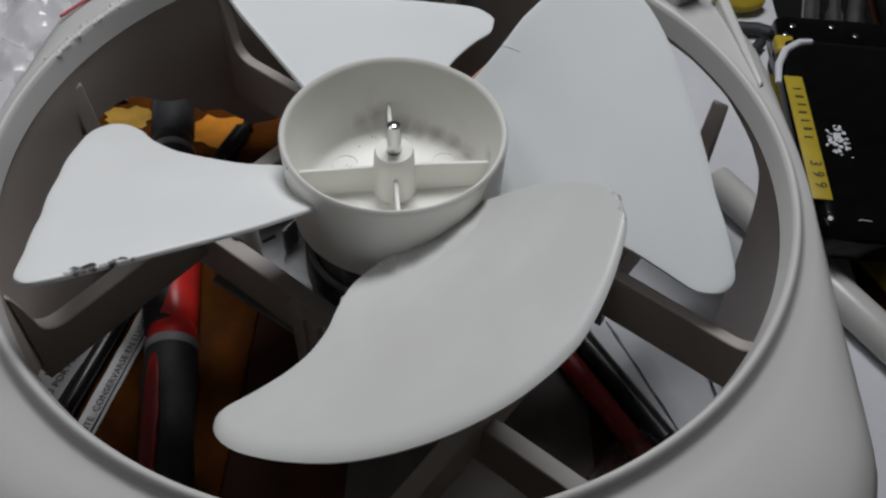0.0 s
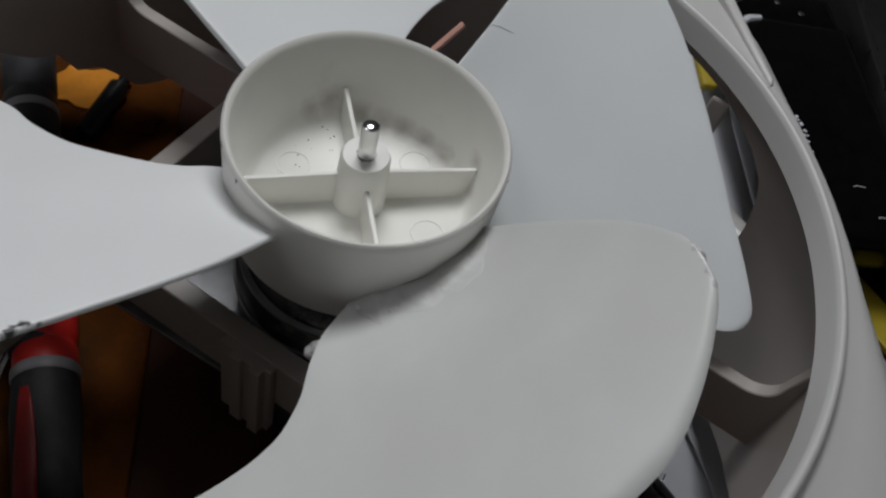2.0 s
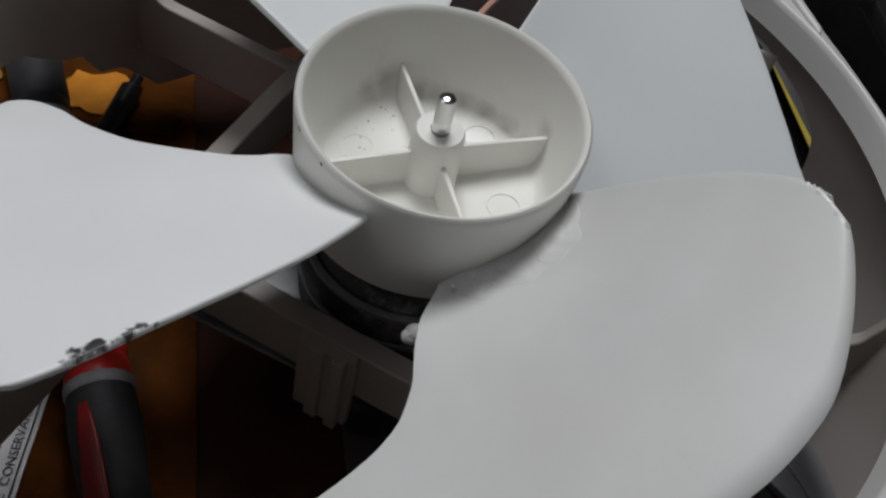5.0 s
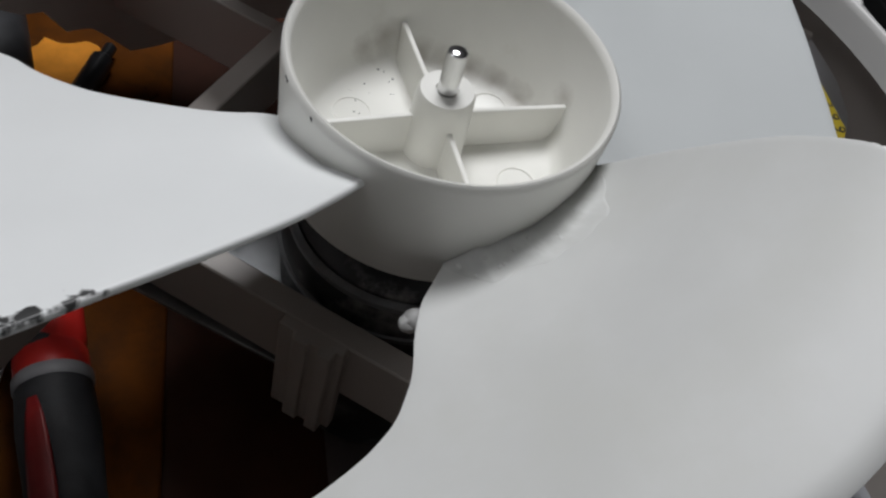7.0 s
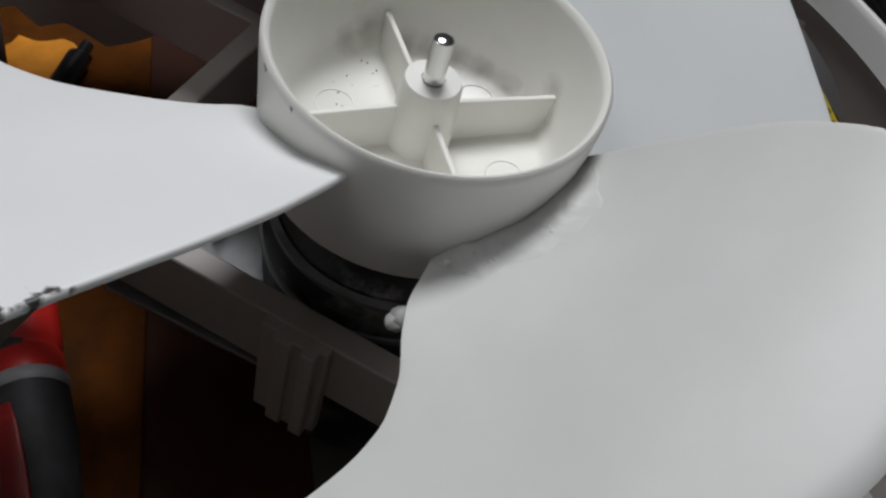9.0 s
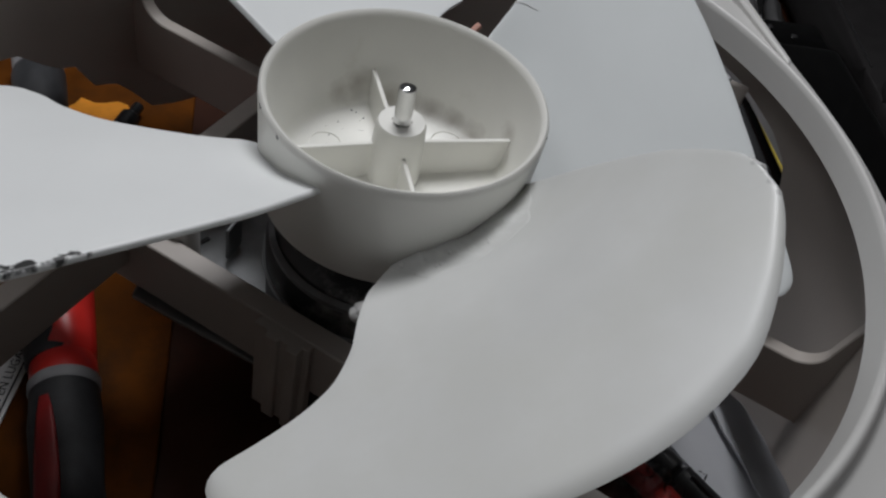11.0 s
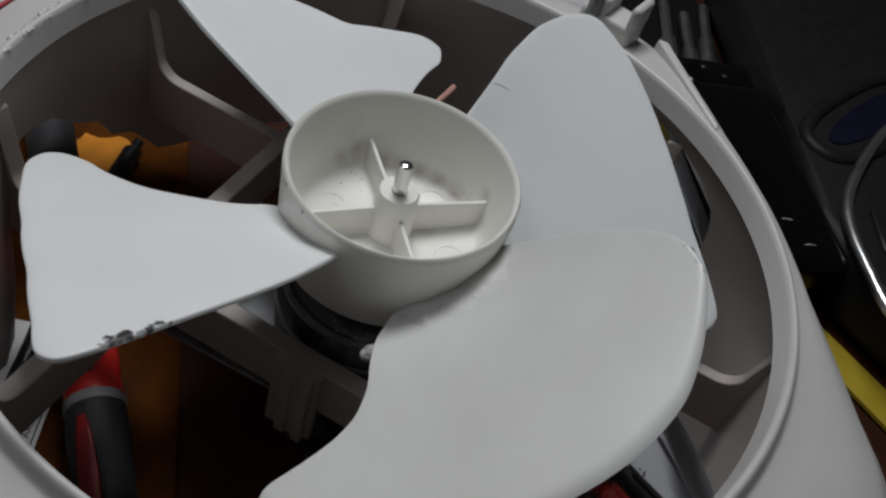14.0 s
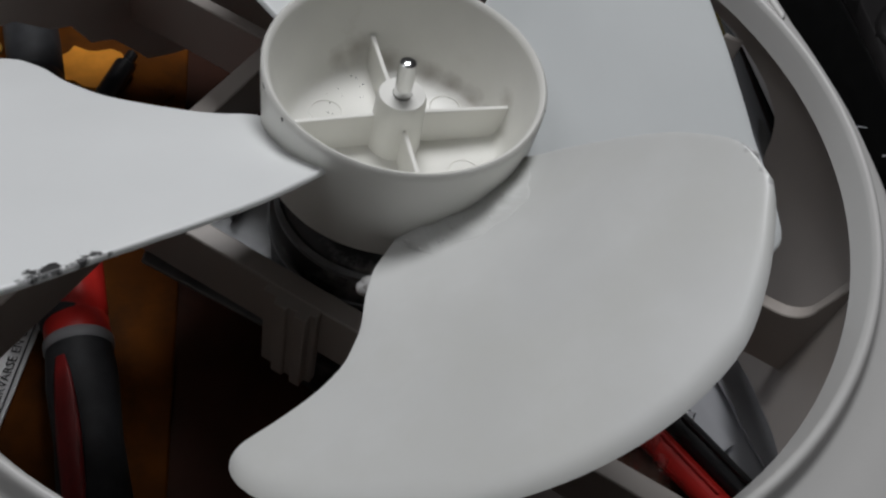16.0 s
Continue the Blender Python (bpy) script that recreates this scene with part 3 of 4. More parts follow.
tagged(part("dirt_specks", bm, M_INK, impeller, "tiny black specks on the hub floor"), kind="stuff")
bm = bmesh.new()
for az in (-168, -150, -20, 12, 30, 64, 118, 151):
    length = rng.uniform(0.0006, 0.0022)
    pts = []
    for k in range(5):
        a = radians(az) + length / 0.0457 * (k / 4 - 0.5)
        pts.append((0.04575 * math.cos(a), 0.04575 * math.sin(a), 0.1284 - 0.0016 * abs(rng.random()) * (k % 2)))
    tube_path(bm, pts, 0.00018, 5)
tagged(part("rim_scuffs", bm, M_MOTOR, impeller, "small dark scuffs on the hub rim"), kind="stuff")
bm = bmesh.new()
for k in range(14):
    ang, r = rng.uniform(-58, -16), 0.0475 + abs(rng.gauss(0.004, 0.003))
    a = radians(-36 + ang)
    v = bmesh.ops.create_icosphere(bm, subdivisions=2, radius=rng.uniform(0.0004, 0.0009))["verts"]
    for w in v:
        w.co.z *= 0.35
    bmesh.ops.translate(bm, vec=(r * math.cos(a), r * math.sin(a), glued_surface(r, ang) + 0.0062 * max(0.0, 1 - (r - 0.0452) / 0.0135) ** 2.2 + 0.0004), verts=v)
tagged(part("glue_drops", bm, M_GLINT, impeller, "small shiny drops of clear glue"), kind="stuff")
bm = bmesh.new()
pts = []
for k in range(24):
    az = 153.0 - 17.0 * k / 23
    r = 0.1835 - 0.0010 * k / 23
    pts.append((r * math.cos(radians(az)), r * math.sin(radians(az)), 0.1145))
tube_path(bm, pts, 0.0008, 6)
part("red_mark", bm, M_REDINK, front_shell, "red felt-pen line")
rng = random.Random(9)
bm = bmesh.new()
for k in range(70):
    az = 150 + rng.uniform(-18, 14)
    r = LIP_R + rng.uniform(-0.0012, 0.0026)
    v = bmesh.ops.create_icosphere(bm, subdivisions=1, radius=rng.uniform(0.0006, 0.0018))["verts"]
    bmesh.ops.translate(bm, vec=(r * math.cos(radians(az)), r * math.sin(radians(az)), 0.1200), verts=v)
tagged(part("glue_crumbs", bm, M_GLUE, front_shell, "dried glue crumbs along the lip"), kind="stuff")
bm = bmesh.new()
box(bm, (0.030, 0.018, 0.014), pose(0.1265, 0.1290, 0.1175, 0, 0, -45))
box(bm, (0.005, 0.018, 0.014), pose(0.1355, 0.1200, 0.1295, 0, 0, -45))
box(bm, (0.005, 0.018, 0.010), pose(0.1240, 0.1315, 0.1285, 0, 0, -45))
part("corner_lug", bm, M_SHELL, front_shell, "white moulded corner lug", bevel=0.002)
part("lug_pin", rod((0.1130, 0.1265, 0.108), (0.1145, 0.1290, 0.137), 0.0035), M_ZINC, front_shell, "dull grey lug pin")
bm = slab([(0.1515, 0.1210), (0.1570, 0.1190), (0.1625, 0.0560), (0.1600, 0.0530)], 0.1085, 0.1168)
part("side_step", bm, M_SHELL, front_shell, "narrow stepped strip along the shell", bevel=0.0012)
part("plastic_boss", solid([(0.0062, 0.040), (0.0062, 0.064), (0.0050, 0.0665), (0.0022, 0.0668)], 24), M_SHELL, fan).location = (-0.070, 0.002, 0)
bm = bmesh.new()
box(bm, (0.010, 0.0015, 0.016), pose(-0.0525, 0.016, 0.042, 0, 0, 60))
part("bracket_tab", bm, M_ZINC, motor, "bright upturned bracket tab", bevel=0.0005)
bm = bmesh.new()
tube_path(bm, [(0.000, 0.066, 0.060), (0.018, 0.080, 0.070), (0.034, 0.094, 0.080), (0.0466, 0.1042, 0.0873)], 0.0016, 8)
part("motor_wire", bm, M_PINK, motor, "short pink insulated wire")


def flatten(text, size, at, turn, lift, mat, parent, name, label=""):
    """Printed letters, a hair above a surface."""
    cu = bpy.data.curves.new(name, "FONT")
    cu.body, cu.size, cu.extrude = text, size, 0.00004
    cu.resolution_u = 2
    tmp = bpy.data.objects.new(name, cu)
    scene.collection.objects.link(tmp)
    me = bpy.data.meshes.new_from_object(tmp.evaluated_get(bpy.context.evaluated_depsgraph_get()))
    bpy.data.objects.remove(tmp)
    bpy.data.curves.remove(cu)
    me.materials.clear()
    me.materials.append(mat)
    ob = new(name, me)
    ob.matrix_world = pose(at[0], at[1], lift, 0, 0, turn)
    ob.parent = parent
    if label:
        tagged(ob, label)
    return ob


def oblong(a, b, width, z0, z1, wave=0.0):
    """A strip of sheet from a to b."""
    a, b = Vector((*a, 0)), Vector((*b, 0))
    d = (b - a).normalized()
    n = Vector((-d.y, d.x, 0)) * width / 2
    steps = 16
    bm = bmesh.new()
    rows = []
    for i in range(steps + 1):
        c = a + (b - a) * i / steps
        lift = wave * math.sin(i * 0.9) ** 2
        rows.append([bm.verts.new((*(c + s * n).to_2d(), z + lift)) for s, z in ((-1, z0), (1, z0), (1, z1), (-1, z1))])
    for p, q in zip(rows[:-1], rows[1:]):
        for k in range(4):
            bm.faces.new((p[k], p[(k + 1) % 4], q[(k + 1) % 4], q[k]))
    bm.faces.new(rows[0])
    bm.faces.new(rows[-1])
    return bm


# ---- under the fan: board, printed strips, hand tools ----
board = tagged(finish("wooden_board", slab([(-0.225, -0.24), (-0.080, -0.24), (-0.079, 0.02), (-0.081, 0.30), (-0.225, 0.30)], 0.0, 0.0030), M_BOARD, bevel=0.0008),
               "worn orange-brown wooden board lying on the bench", "board")
LAID = 0.0032
for name, a, b, width, text, size, along_at, side, label in (
        ("printed_strip", (-0.1845, -0.0564), (-0.1585, 0.0436), 0.0185, "131082, BO", 0.0060, 0.030, 0.0012, "white printed paper strip in shiny film"),
        ("printed_strip", (-0.1560, -0.0750), (-0.1330, 0.0400), 0.0110, "VENTE  CONSERVARSE EN LUGAR", 0.0052, 0.012, -0.0020, "white printed paper strip with a ruled edge")):
    t = thing(name, (0, 0, 0), 0, label, "paper strip", "printed strips")
    part("sheet", oblong(a, b, width, LAID, LAID + 0.0010, 0.0006), M_FILM, t)
    d = (Vector(b) - Vector(a)).normalized()
    n = Vector((-d.y, d.x))
    turn = math.degrees(math.atan2(d.y, d.x))
    flatten(text, size, Vector(a) + d * along_at + n * side, turn, LAID + 0.0021, M_INK, t, "print")
    if text.startswith("131"):
        flatten("DO POR PSI-PAKISTAN", 0.0056, Vector(a) + d * 0.016 - n * 0.0056, turn, LAID + 0.0021, M_INK, t, "print")
    else:
        line_a = Vector(a) - n * 0.0036
        part("rule", oblong(line_a, line_a + d * 0.115, 0.0006, LAID + 0.0018, LAID + 0.0021), M_INK, t)
rod_thing = thing("black_cable", (0, 0, 0), 0, "thick glossy black cable between the printed strips", "cable")
bm = bmesh.new()
tube_path(bm, [(-0.1740, -0.0950, 0.0082), (-0.1643, -0.0529, 0.0084), (-0.1550, -0.0100, 0.0086), (-0.1468, 0.0300, 0.0084), (-0.139, 0.075, 0.0082)], 0.0045, 16)
part("sheath", bm, M_BLACK, rod_thing)


def grip_tool(at, turn, label, cap):
    """A hand tool lying flat: its grip points to local -y."""
    t = thing("hand_tool", at, turn, label, "hand tool", "hand tools")
    lay = pose(0, 0, 0, 90, 0, 0)
    grip = solid([(0.0090, 0.0), (0.0130, 0.004), (0.0138, 0.020), (0.0126, 0.045), (0.0134, 0.075), (0.0140, 0.110), (0.0120, 0.135), (0.006, 0.140)], 40)
    bmesh.ops.transform(grip, matrix=lay, verts=grip.verts)
    g = part("grip", grip, M_RUBBER, t, "dark grey rubber grip")
    bm = bmesh.new()
    rows = []
    for i in range(13):
        u = i / 12
        w = 0.12 + 0.24 * math.sin(math.pi * min(1, u * 1.1)) ** 0.6
        row = []
        for k in range(7):
            q = radians(116) + w * (k / 3 - 1)
            rr = 0.0139 + 0.0004
            row.append(bm.verts.new((rr * math.cos(q), -0.012 - 0.085 * u, rr * math.sin(q))))
        rows.append(row)
    for p, q in zip(rows[:-1], rows[1:]):
        for k in range(6):
            bm.faces.new((p[k], p[k + 1], q[k + 1], q[k]))
    inlay = part("inlay", bm, M_SHADED_DARKRED, g, "red grip inlay")
    inlay.modifiers.new("thickness", "SOLIDIFY").thickness = 0.0012
    collar = solid([(0.0125, -0.002), (0.0130, 0.001), (0.0128, 0.009), (0.0117, 0.0105), (0.0117, 0.0120), (0.0129, 0.0135), (0.0132, 0.030), (0.0132, 0.050 if cap else 0.074), (0.0120, 0.052 if cap else 0.079), (0.0075, 0.053 if cap else 0.081)], 40)
    bmesh.ops.transform(collar, matrix=pose(0, 0, 0, -90, 0, 0), verts=collar.verts)
    part("collar", collar, M_RED if not cap else M_RUBBER, t, "smooth plastic collar")
    ring = solid([(0.0132, -0.0045), (0.0137, -0.0035), (0.0137, 0.0), (0.0132, 0.0006)], 40)
    bmesh.ops.transform(ring, matrix=pose(0, 0, 0, -90, 0, 0), verts=ring.verts)
    part("ring", ring, M_GREY, t, "mid grey rubber ring")
    if cap:
        end = solid([(0.0085, 0.050), (0.0125, 0.053), (0.0130, 0.066), (0.0118, 0.072), (0.0030, 0.073)], 32)
        bmesh.ops.transform(end, matrix=pose(0, 0, 0, -90, 0, 0), verts=end.verts)
        part("end_cap", end, M_GREY, t, "pale grey end cap")
    return t


grip_tool((-0.1160, -0.0120, LAID + 0.0139), 10.5, "red and black hand tool lying on the board", False)
grip_tool((-0.1480, 0.1290, LAID + 0.0139), 12.0, "dark red and black hand tool with a grey cap", True)


def torn_piece(cx, cy, size, z, mat, label, seed):
    r = random.Random(seed)
    pts = []
    for k in range(22):
        a = 2 * math.pi * k / 22
        q = size * (0.75 + 0.4 * r.random())
        pts.append((cx + q * math.cos(a), cy + 0.7 * q * math.sin(a)))
    ob = finish("torn_piece", slab(pts, z, z + 0.0016), mat, bevel=0.0004)
    return tagged(ob, label, "scrap", "torn scraps")


torn_piece(-0.1290, 0.1640, 0.022, LAID, M_ORANGE, "torn bright orange plastic scrap on the board", 3)
torn_piece(-0.1900, 0.1720, 0.016, LAID, M_AMBER, "small amber plastic scrap on the board", 5)
torn_piece(-0.1010, 0.1420, 0.014, LAID, M_BOARD, "splintered brown wood chip on the board", 8)
marker = thing("black_marker", (0, 0, 0), 0, "short black marker lying on the board", "marker")
part("barrel", rod((-0.1240, 0.1250, LAID + 0.0056), (-0.1110, 0.1620, LAID + 0.0056), 0.0054, 24), M_BLACK, marker)
part("tip", rod((-0.1110, 0.1620, LAID + 0.0056), (-0.1080, 0.1705, LAID + 0.0056), 0.0030, 16), M_BLACK, marker)

# ---- beside the fan: paper, pens, tube ----
sheet = finish("paper_sheet", slab([(0.092, 0.045), (0.1145, 0.004), (0.1750, -0.105), (0.260, -0.150), (0.276, -0.060), (0.262, 0.030), (0.262, 0.110), (0.268, 0.230), (0.272, 0.50), (0.10, 0.50)], 0.0004, 0.0012), M_PAPER)
tagged(sheet, "large white paper sheet spread on the bench", "paper")
for a, b, w, z, label in (((0.118, 0.030), (0.1640, -0.066), 0.0100, 0.0016, "narrow pale grey paper strip on the sheet"), ((0.1640, 0.040), (0.1925, -0.110), 0.0165, 0.0050, "folded white paper strip on the sheet")):
    tagged(finish("paper_strip", oblong(a, b, w, z, z + 0.0012, 0.0016), M_PAPER), label, "paper strip", "paper strips")
tagged(finish("grey_card", slab([(-0.0200, -0.200), (-0.0205, 0.020), (0.0700, 0.030), (0.1000, -0.010), (0.1050, -0.200)], 0.0003, 0.0010), M_CARD, bevel=0.0002), "dark grey-brown card lying on the bench", "card")
D_PEN = Vector((0.548, -0.836, 0))
for start, length, r, mat, label in (((0.0866, 0.0290), 0.150, 0.0062, M_BLACK, "glossy black marker pen beside the paper"), ((0.0830, 0.0090), 0.128, 0.0058, M_RED, "bright red pen beside the black one")):
    p = thing("pen", (0, 0, 0), 0, label, "pen", "pens")
    a = Vector((*start, r + 0.0013))
    # the red pen's barrel takes the shade-darkened red, its cap the full red
    part("barrel", rod(a, a + D_PEN * length * 0.62, r, 24), M_SHADED_DARKRED if mat == M_RED else mat, p)
    part("cap", rod(a + D_PEN * length * 0.622, a + D_PEN * length, r * 1.12, 24), mat, p)
    part("clip", rod(a + D_PEN * length * 0.66 + Vector((0, 0, r * 1.3)), a + D_PEN * length * 0.92 + Vector((0, 0, r * 1.25)), 0.0011, 8), mat, p)
    part("tip", rod(a - D_PEN * 0.012, a, r * 0.5, 16), M_GREY, p)
bm = bmesh.new()
bmesh.ops.create_grid(bm, x_segments=36, y_segments=36, size=0.5)
for v in bm.verts:
    q = v.co.copy()
    v.co = Vector((q.x * 0.036, q.y * 0.050, 0.0148 + 0.0045 * noise.noise(q * 7) + 0.003 * noise.noise(q * 17) - 0.010 * max(abs(q.x), abs(q.y)) ** 2 * 4))
wrapper = finish("plastic_wrapper", bm, M_CLEAR)
wrapper.matrix_world = pose(0.124, -0.060, 0, 0, 0, -33)
wrapper.modifiers.new("thickness", "SOLIDIFY").thickness = 0.0004
wrapper.visible_shadow = False
tagged(wrapper, "crinkled clear plastic wrapper over the red pen", "wrapper")

pipe = thing("plastic_tube", (0, 0, 0), 0, "white plastic tube lying on the paper", "tube")
bm = bmesh.new()
lathe(bm, [(0.0088, 0.0), (0.0103, 0.0003), (0.0105, 0.001), (0.0105, 0.164), (0.0100, 0.165), (0.0088, 0.165)], 40, closed=True)
bmesh.ops.transform(bm, matrix=along((0.278, -0.006, 0.0117), (0.188, 0.132, 0.0117)), verts=bm.verts)
part("pipe", bm, M_TUBE, pipe)

# ---- the yellow bar, the black tool and the tool case ----
bar = finish("yellow_bar", slab([(0.2600, 0.0930), (0.2850, 0.0890), (0.3676, -0.0750), (0.3430, -0.0800)], 0.0013, 0.0053), M_YELLOW, bevel=0.0008)
tagged(bar, "flat yellow plastic bar on the dark bench", "ruler")

tool = thing("power_tool", (0.255, 0.142, 0.0222), -3.0, "glossy black power tool with a worn yellow label", "power tool")


def soft_box(size, at, bevel, mat, parent, name, label="", segments=4):
    bm = bmesh.new()
    box(bm, size, pose(*at))
    bmesh.ops.bevel(bm, geom=bm.edges[:], offset=bevel, segments=segments, profile=0.5, affect="EDGES")
    return part(name, bm, mat, parent, label)


body = soft_box((0.086, 0.172, 0.030), (0.014, 0.0, 0.0165), 0.011, M_GLOSS, tool, "housing", "glossy black moulded housing")
soft_box((0.076, 0.034, 0.026), (0.014, 0.096, 0.0150), 0.006, M_GLOSS, tool, "nose", "black tool nose")
soft_box((0.010, 0.034, 0.006), (-0.0335, 0.058, 0.0040), 0.002, M_YELLOW, tool, "base_strip", "yellow side strip")
soft_box((0.012, 0.016, 0.008), (-0.022, 0.078, 0.0260), 0.002, M_YELLOW, tool, "yellow_patch")
label_plate = soft_box((0.0112, 0.105, 0.0012), (-0.0238, -0.012, 0.0316), 0.0005, M_YELLOW, tool, "label_plate", "worn yellow label with black print", 2)
for k in range(7):
    bm = bmesh.new()
    box(bm, (0.0050, 0.0011 + 0.0006 * (k % 2), 0.0003), pose(-0.0235 + 0.0004 * (k % 3), 0.028 - 0.0072 * k, 0.0324))
    part("print_bar", bm, M_INK, label_plate)
for k, digit in enumerate("399"):
    ob = flatten(digit, 0.0095, (0, 0), 0, 0, M_INK, label_plate, "digit")
    ob.matrix_basis = pose(-0.0262, -0.0345 - 0.0085 * k, 0.0324, 0, 0, -90)
bm = bmesh.new()
tube_path(bm, [(-0.031, 0.040, 0.026), (-0.0295, 0.055, 0.029), (-0.024, 0.068, 0.0305), (-0.014, 0.076, 0.0315), (-0.006, 0.078, 0.0315)], [0.002, 0.0024, 0.0026, 0.0024, 0.0018], 8)
part("pale_band", bm, M_PAPER, tool, "whitish rubbed band")
rr = random.Random(31)
bm = bmesh.new()
for k in range(60):
    x, y = rr.gauss(-0.006, 0.0032), rr.gauss(-0.016, 0.0060)
    v = box(bm, (rr.uniform(0.0008, 0.0030), rr.uniform(0.0006, 0.0022), 0.0003), pose(x, y, 0.0316 + 0.0002 * rr.random(), 0, 0, rr.uniform(0, 180)))
tagged(part("paint_smear", bm, M_PAPER, tool, "flecked white paint smear"), kind="stuff")
for x, y in ((-0.014, 0.098), (0.012, 0.100), (0.026, 0.092), (-0.020, 0.088)):
    part("screw", solid([(0.0021, 0.024), (0.0021, 0.0287), (0.0012, 0.0292)], 12), M_STEEL, tool).location = (x, y, 0)
for x, y in ((0.020, -0.050), (0.028, -0.070), (-0.004, -0.078)):
    bm = bmesh.new()
    tube_path(bm, [(x - 0.003, y, 0.0315), (x - 0.001, y + 0.0006, 0.0317), (x + 0.004, y + 0.0002, 0.0315)], 0.00028, 6)
    part("scratch", bm, M_PAPER, tool)


def knurled(a, b, r):
    """A steel bit shank with a diamond grip over half of its length."""
    length = (Vector(b) - Vector(a)).length
    bm = bmesh.new()
    steps = 28
    prof = [(r * 0.7, 0), (r, 0.001)]
    rows = int(length * 0.45 / 0.0014)
    prof += [(r, 0.001 + 0.0014 * (k + 1)) for k in range(rows)]
    prof += [(r * 0.8, 0.003 + 0.0014 * rows), (r * 0.8, length - 0.001), (r * 0.6, length)]
    rings = lathe(bm, prof, steps)
    for k in range(2, 2 + rows):
        for i, v in enumerate(rings[k]):
            if (i + k) % 2:
                v.co.x *= 1.13
                v.co.y *= 1.13
    bm.faces.new(rings[0])
    bm.faces.new(rings[-1])
    bmesh.ops.transform(bm, matrix=along(a, b), verts=bm.verts)
    return bm


# black slab added to keep the bench dark behind the bits
roll = slab([(0.2640, 0.2400), (0.3300, 0.2320), (0.3520, 0.4600), (0.2700, 0.4600)], 0.0012, 0.0052)
tagged(finish("black_backing", roll, M_BACKING, bevel=0.0012), "matt black backing added under the steel bits", "tool roll")
for a, b, r in (((0.3060, 0.2300, 0.0112), (0.3260, 0.3300, 0.0112), 0.0058), ((0.2930, 0.2660, 0.0112), (0.3180, 0.3660, 0.0112), 0.0058),
                ((0.3140, 0.2900, 0.0112), (0.3420, 0.3800, 0.0112), 0.0058), ((0.2800, 0.2850, 0.0110), (0.3040, 0.3800, 0.0110), 0.0056)):
    bit = finish("steel_bit", knurled(a, b, r), M_CHROME, angle=25)
    tagged(bit, "knurled bright steel tool bit on the black backing", "tool bit", "steel bits")
cord = thing("cable_loop", (0, 0, 0), 0, "black rubber cord looping over the paper", "cable")
bm = bmesh.new()
tube_path(bm, [(0.190, 0.300, 0.0065), (0.2218, 0.2965, 0.0066), (0.245, 0.2960, 0.0070), (0.262, 0.2850, 0.0090), (0.266, 0.262, 0.0200)], 0.0052, 14)
part("sheath", bm, M_RUBBER, cord)
bm = bmesh.new()
tube_path(bm, [(0.219, 0.244, 0.0052), (0.232, 0.262, 0.0054), (0.246, 0.282, 0.0054)], 0.0040, 12)
tagged(finish("black_lead", bm, M_RUBBER), "short black rubber lead on the paper", "cable")
bm = bmesh.new()
v = bmesh.ops.create_icosphere(bm, subdivisions=3, radius=0.016)["verts"]
for w in v:
    w.co = Vector((w.co.x * 1.3, w.co.y * 0.9, (w.co.z + 0.016) * 0.6)) * (1 + 0.15 * noise.noise(w.co * 60))
ob = finish("yellow_plug", bm, M_YELLOW)
ob.location = (0.236, 0.330, 0.0012)
tagged(ob, "rounded yellow plastic plug on the paper", "plug")

case = thing("tool_case", (-0.004, 0.002, 0.0054), 0, "charcoal plastic tool case with a chrome wire handle", "case")
outline = [(0.352, 0.400), (0.330, 0.205), (0.309, 0.105), (0.3165, 0.045), (0.340, 0.000), (0.430, -0.035), (0.620, -0.010), (0.640, 0.400)]
bm = slab(outline, 0.0, 0.0446)
bmesh.ops.bevel(bm, geom=bm.edges[:], offset=0.010, segments=5, profile=0.5, affect="EDGES")
shell = part("case_shell", bm, M_CASE, case, "charcoal grained plastic shell", angle=45)
bm = bmesh.new()
tube_path(bm, [(0.351, 0.330, 0.0440), (0.342, 0.265, 0.0447), (0.3335, 0.205, 0.0446)], 0.0007, 6)
part("seam", bm, M_BLACK, shell)


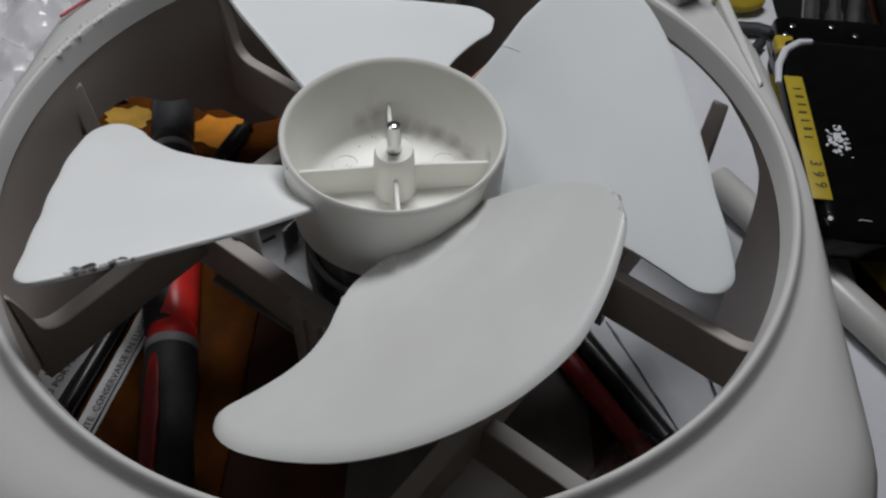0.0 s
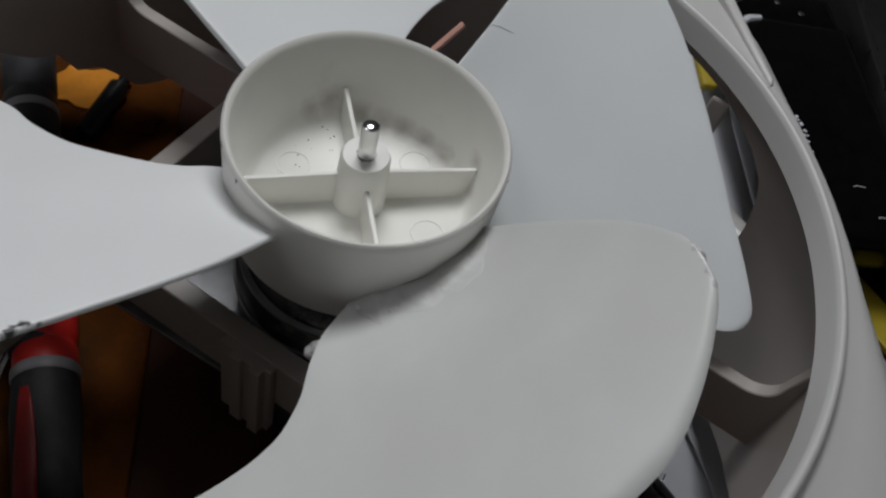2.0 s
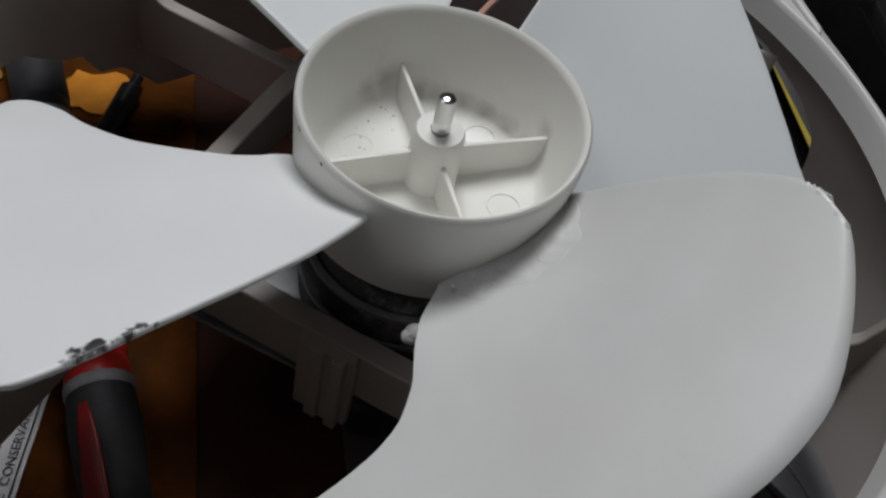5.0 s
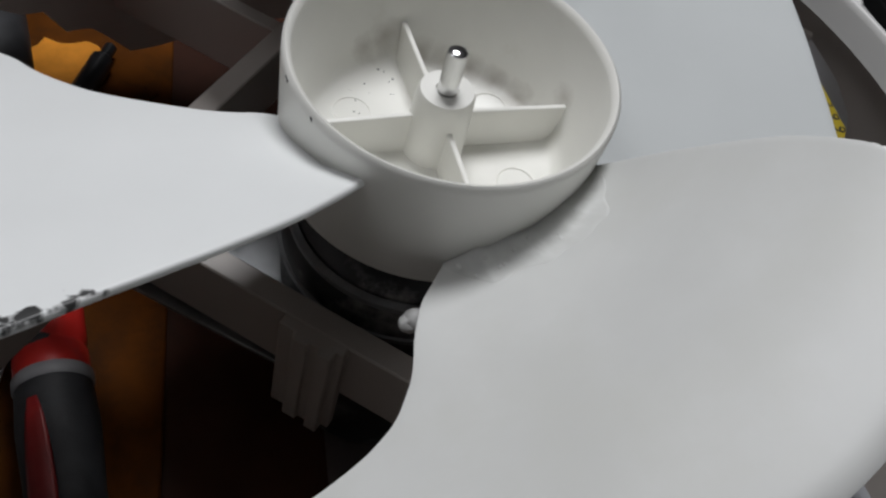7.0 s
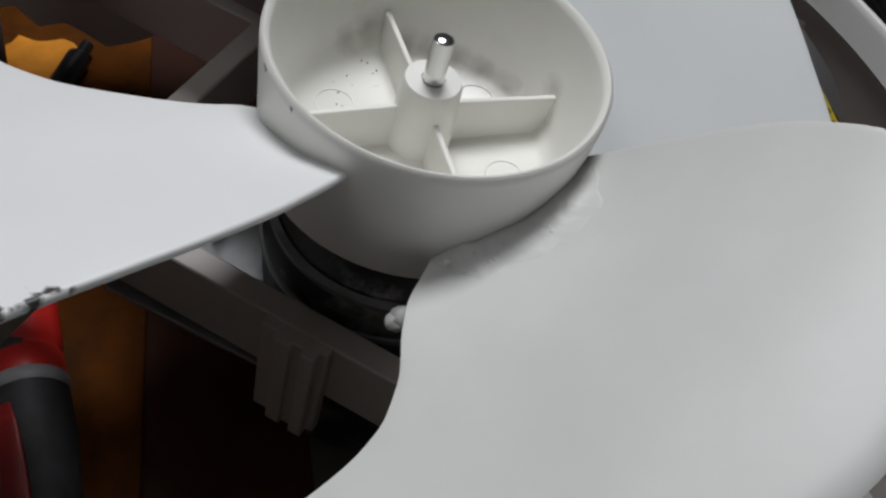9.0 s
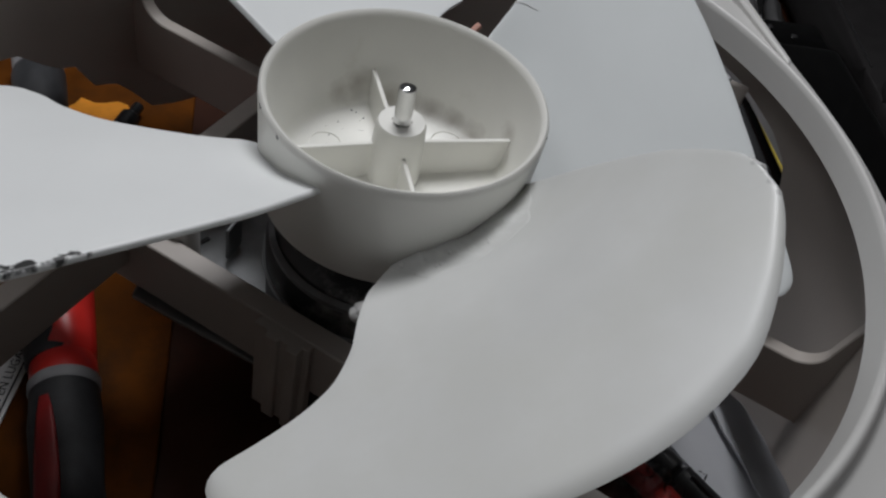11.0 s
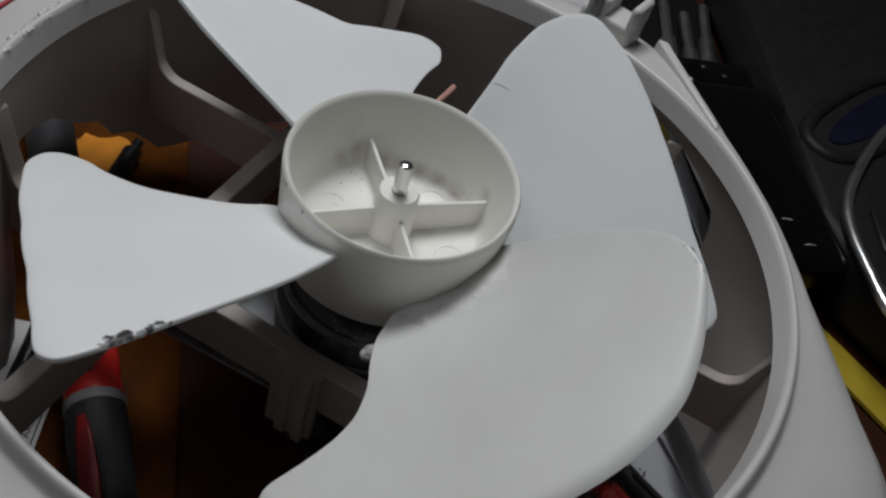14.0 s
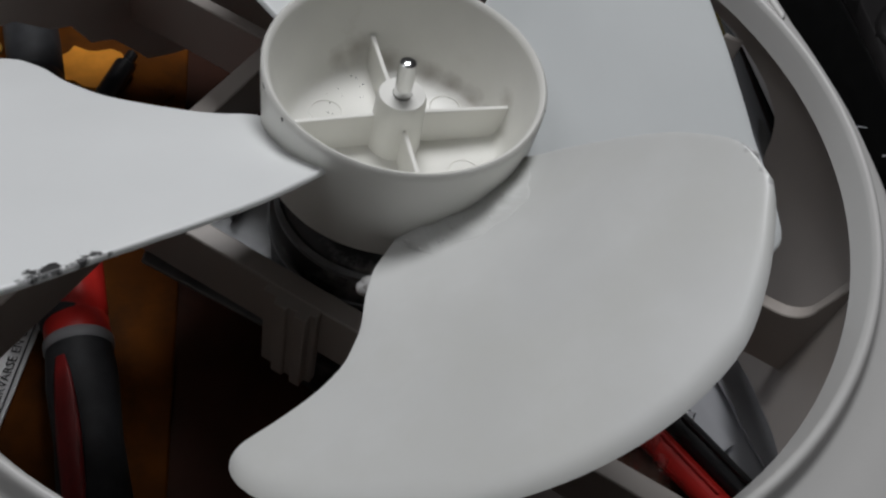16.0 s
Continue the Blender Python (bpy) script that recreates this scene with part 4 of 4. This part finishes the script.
def ring_oval(cx, cy, turn, rx, ry, radius, z, mat, name, parent, label=""):
    bm = bmesh.new()
    pts = []
    for k in range(41):
        a = 2 * math.pi * k / 40
        c, s = math.cos(a), math.sin(a)
        pts.append((rx * math.copysign(abs(c) ** 0.75, c), ry * math.copysign(abs(s) ** 0.75, s), 0))
    tube_path(bm, pts, radius, 10)
    bmesh.ops.transform(bm, matrix=pose(cx, cy, z, 0, 0, turn), verts=bm.verts)
    return part(name, bm, mat, parent, label)


ring_oval(0.398, 0.200, 32, 0.075, 0.025, 0.0055, 0.0440, M_CASE, "grip_rim", shell, "raised oval rim")
bm = slab([(0.062 * math.cos(2 * math.pi * k / 32), 0.013 * math.sin(2 * math.pi * k / 32)) for k in range(32)], 0.0, 0.0012)
bmesh.ops.transform(bm, matrix=pose(0.402, 0.201, 0.0447, 0, 0, 32), verts=bm.verts)
part("blue_inset", bm, M_BLUE, shell, "deep blue inset")
bm = bmesh.new()
path = [(0.450, 0.212, 0.0450), (0.400, 0.184, 0.0500), (0.352, 0.138, 0.0500), (0.3250, 0.104, 0.0500), (0.3160, 0.0773, 0.0500), (0.3140, 0.050, 0.0495), (0.3130, 0.020, 0.0480), (0.326, -0.002, 0.0460), (0.360, 0.004, 0.0450)]
for _ in range(3):
    path = path[:1] + [tuple(p * (1 - f) + q * f for p, q in zip(a, c)) for a, c in zip(path[:-1], path[1:]) for f in (0.25, 0.75)] + path[-1:]
tube_path(bm, path, 0.0036, 14)
part("wire_handle", bm, M_CHROME, case, "bent chrome wire handle")
bm = slab([(0.346, 0.104), (0.338, 0.070), (0.346, 0.034), (0.420, 0.010), (0.470, 0.150)], 0.0442, 0.0475)
part("handle_plate", bm, M_BLACK, shell, "black plate inside the handle", bevel=0.002)

# ---- beyond the fan: crumpled bag ----
bm = bmesh.new()
bmesh.ops.create_grid(bm, x_segments=70, y_segments=70, size=0.5)
for v in bm.verts:
    q = v.co.copy()
    fold = abs(noise.noise(q * 6)) * 0.030 + abs(noise.noise(q * 15)) * 0.012
    v.co = Vector((q.x * 0.26, q.y * 0.24, 0.0035 + fold * max(0.0, 1 - 3.6 * max(abs(q.x), abs(q.y)) ** 3)))
bag = finish("plastic_bag", bm, M_BAG, angle=30)
bag.matrix_world = pose(-0.350, 0.270, 0.0, 0, 0, 15)
bag.modifiers.new("thickness", "SOLIDIFY").thickness = 0.0005
tagged(bag, "crumpled white plastic bag lying on the bench", "bag")
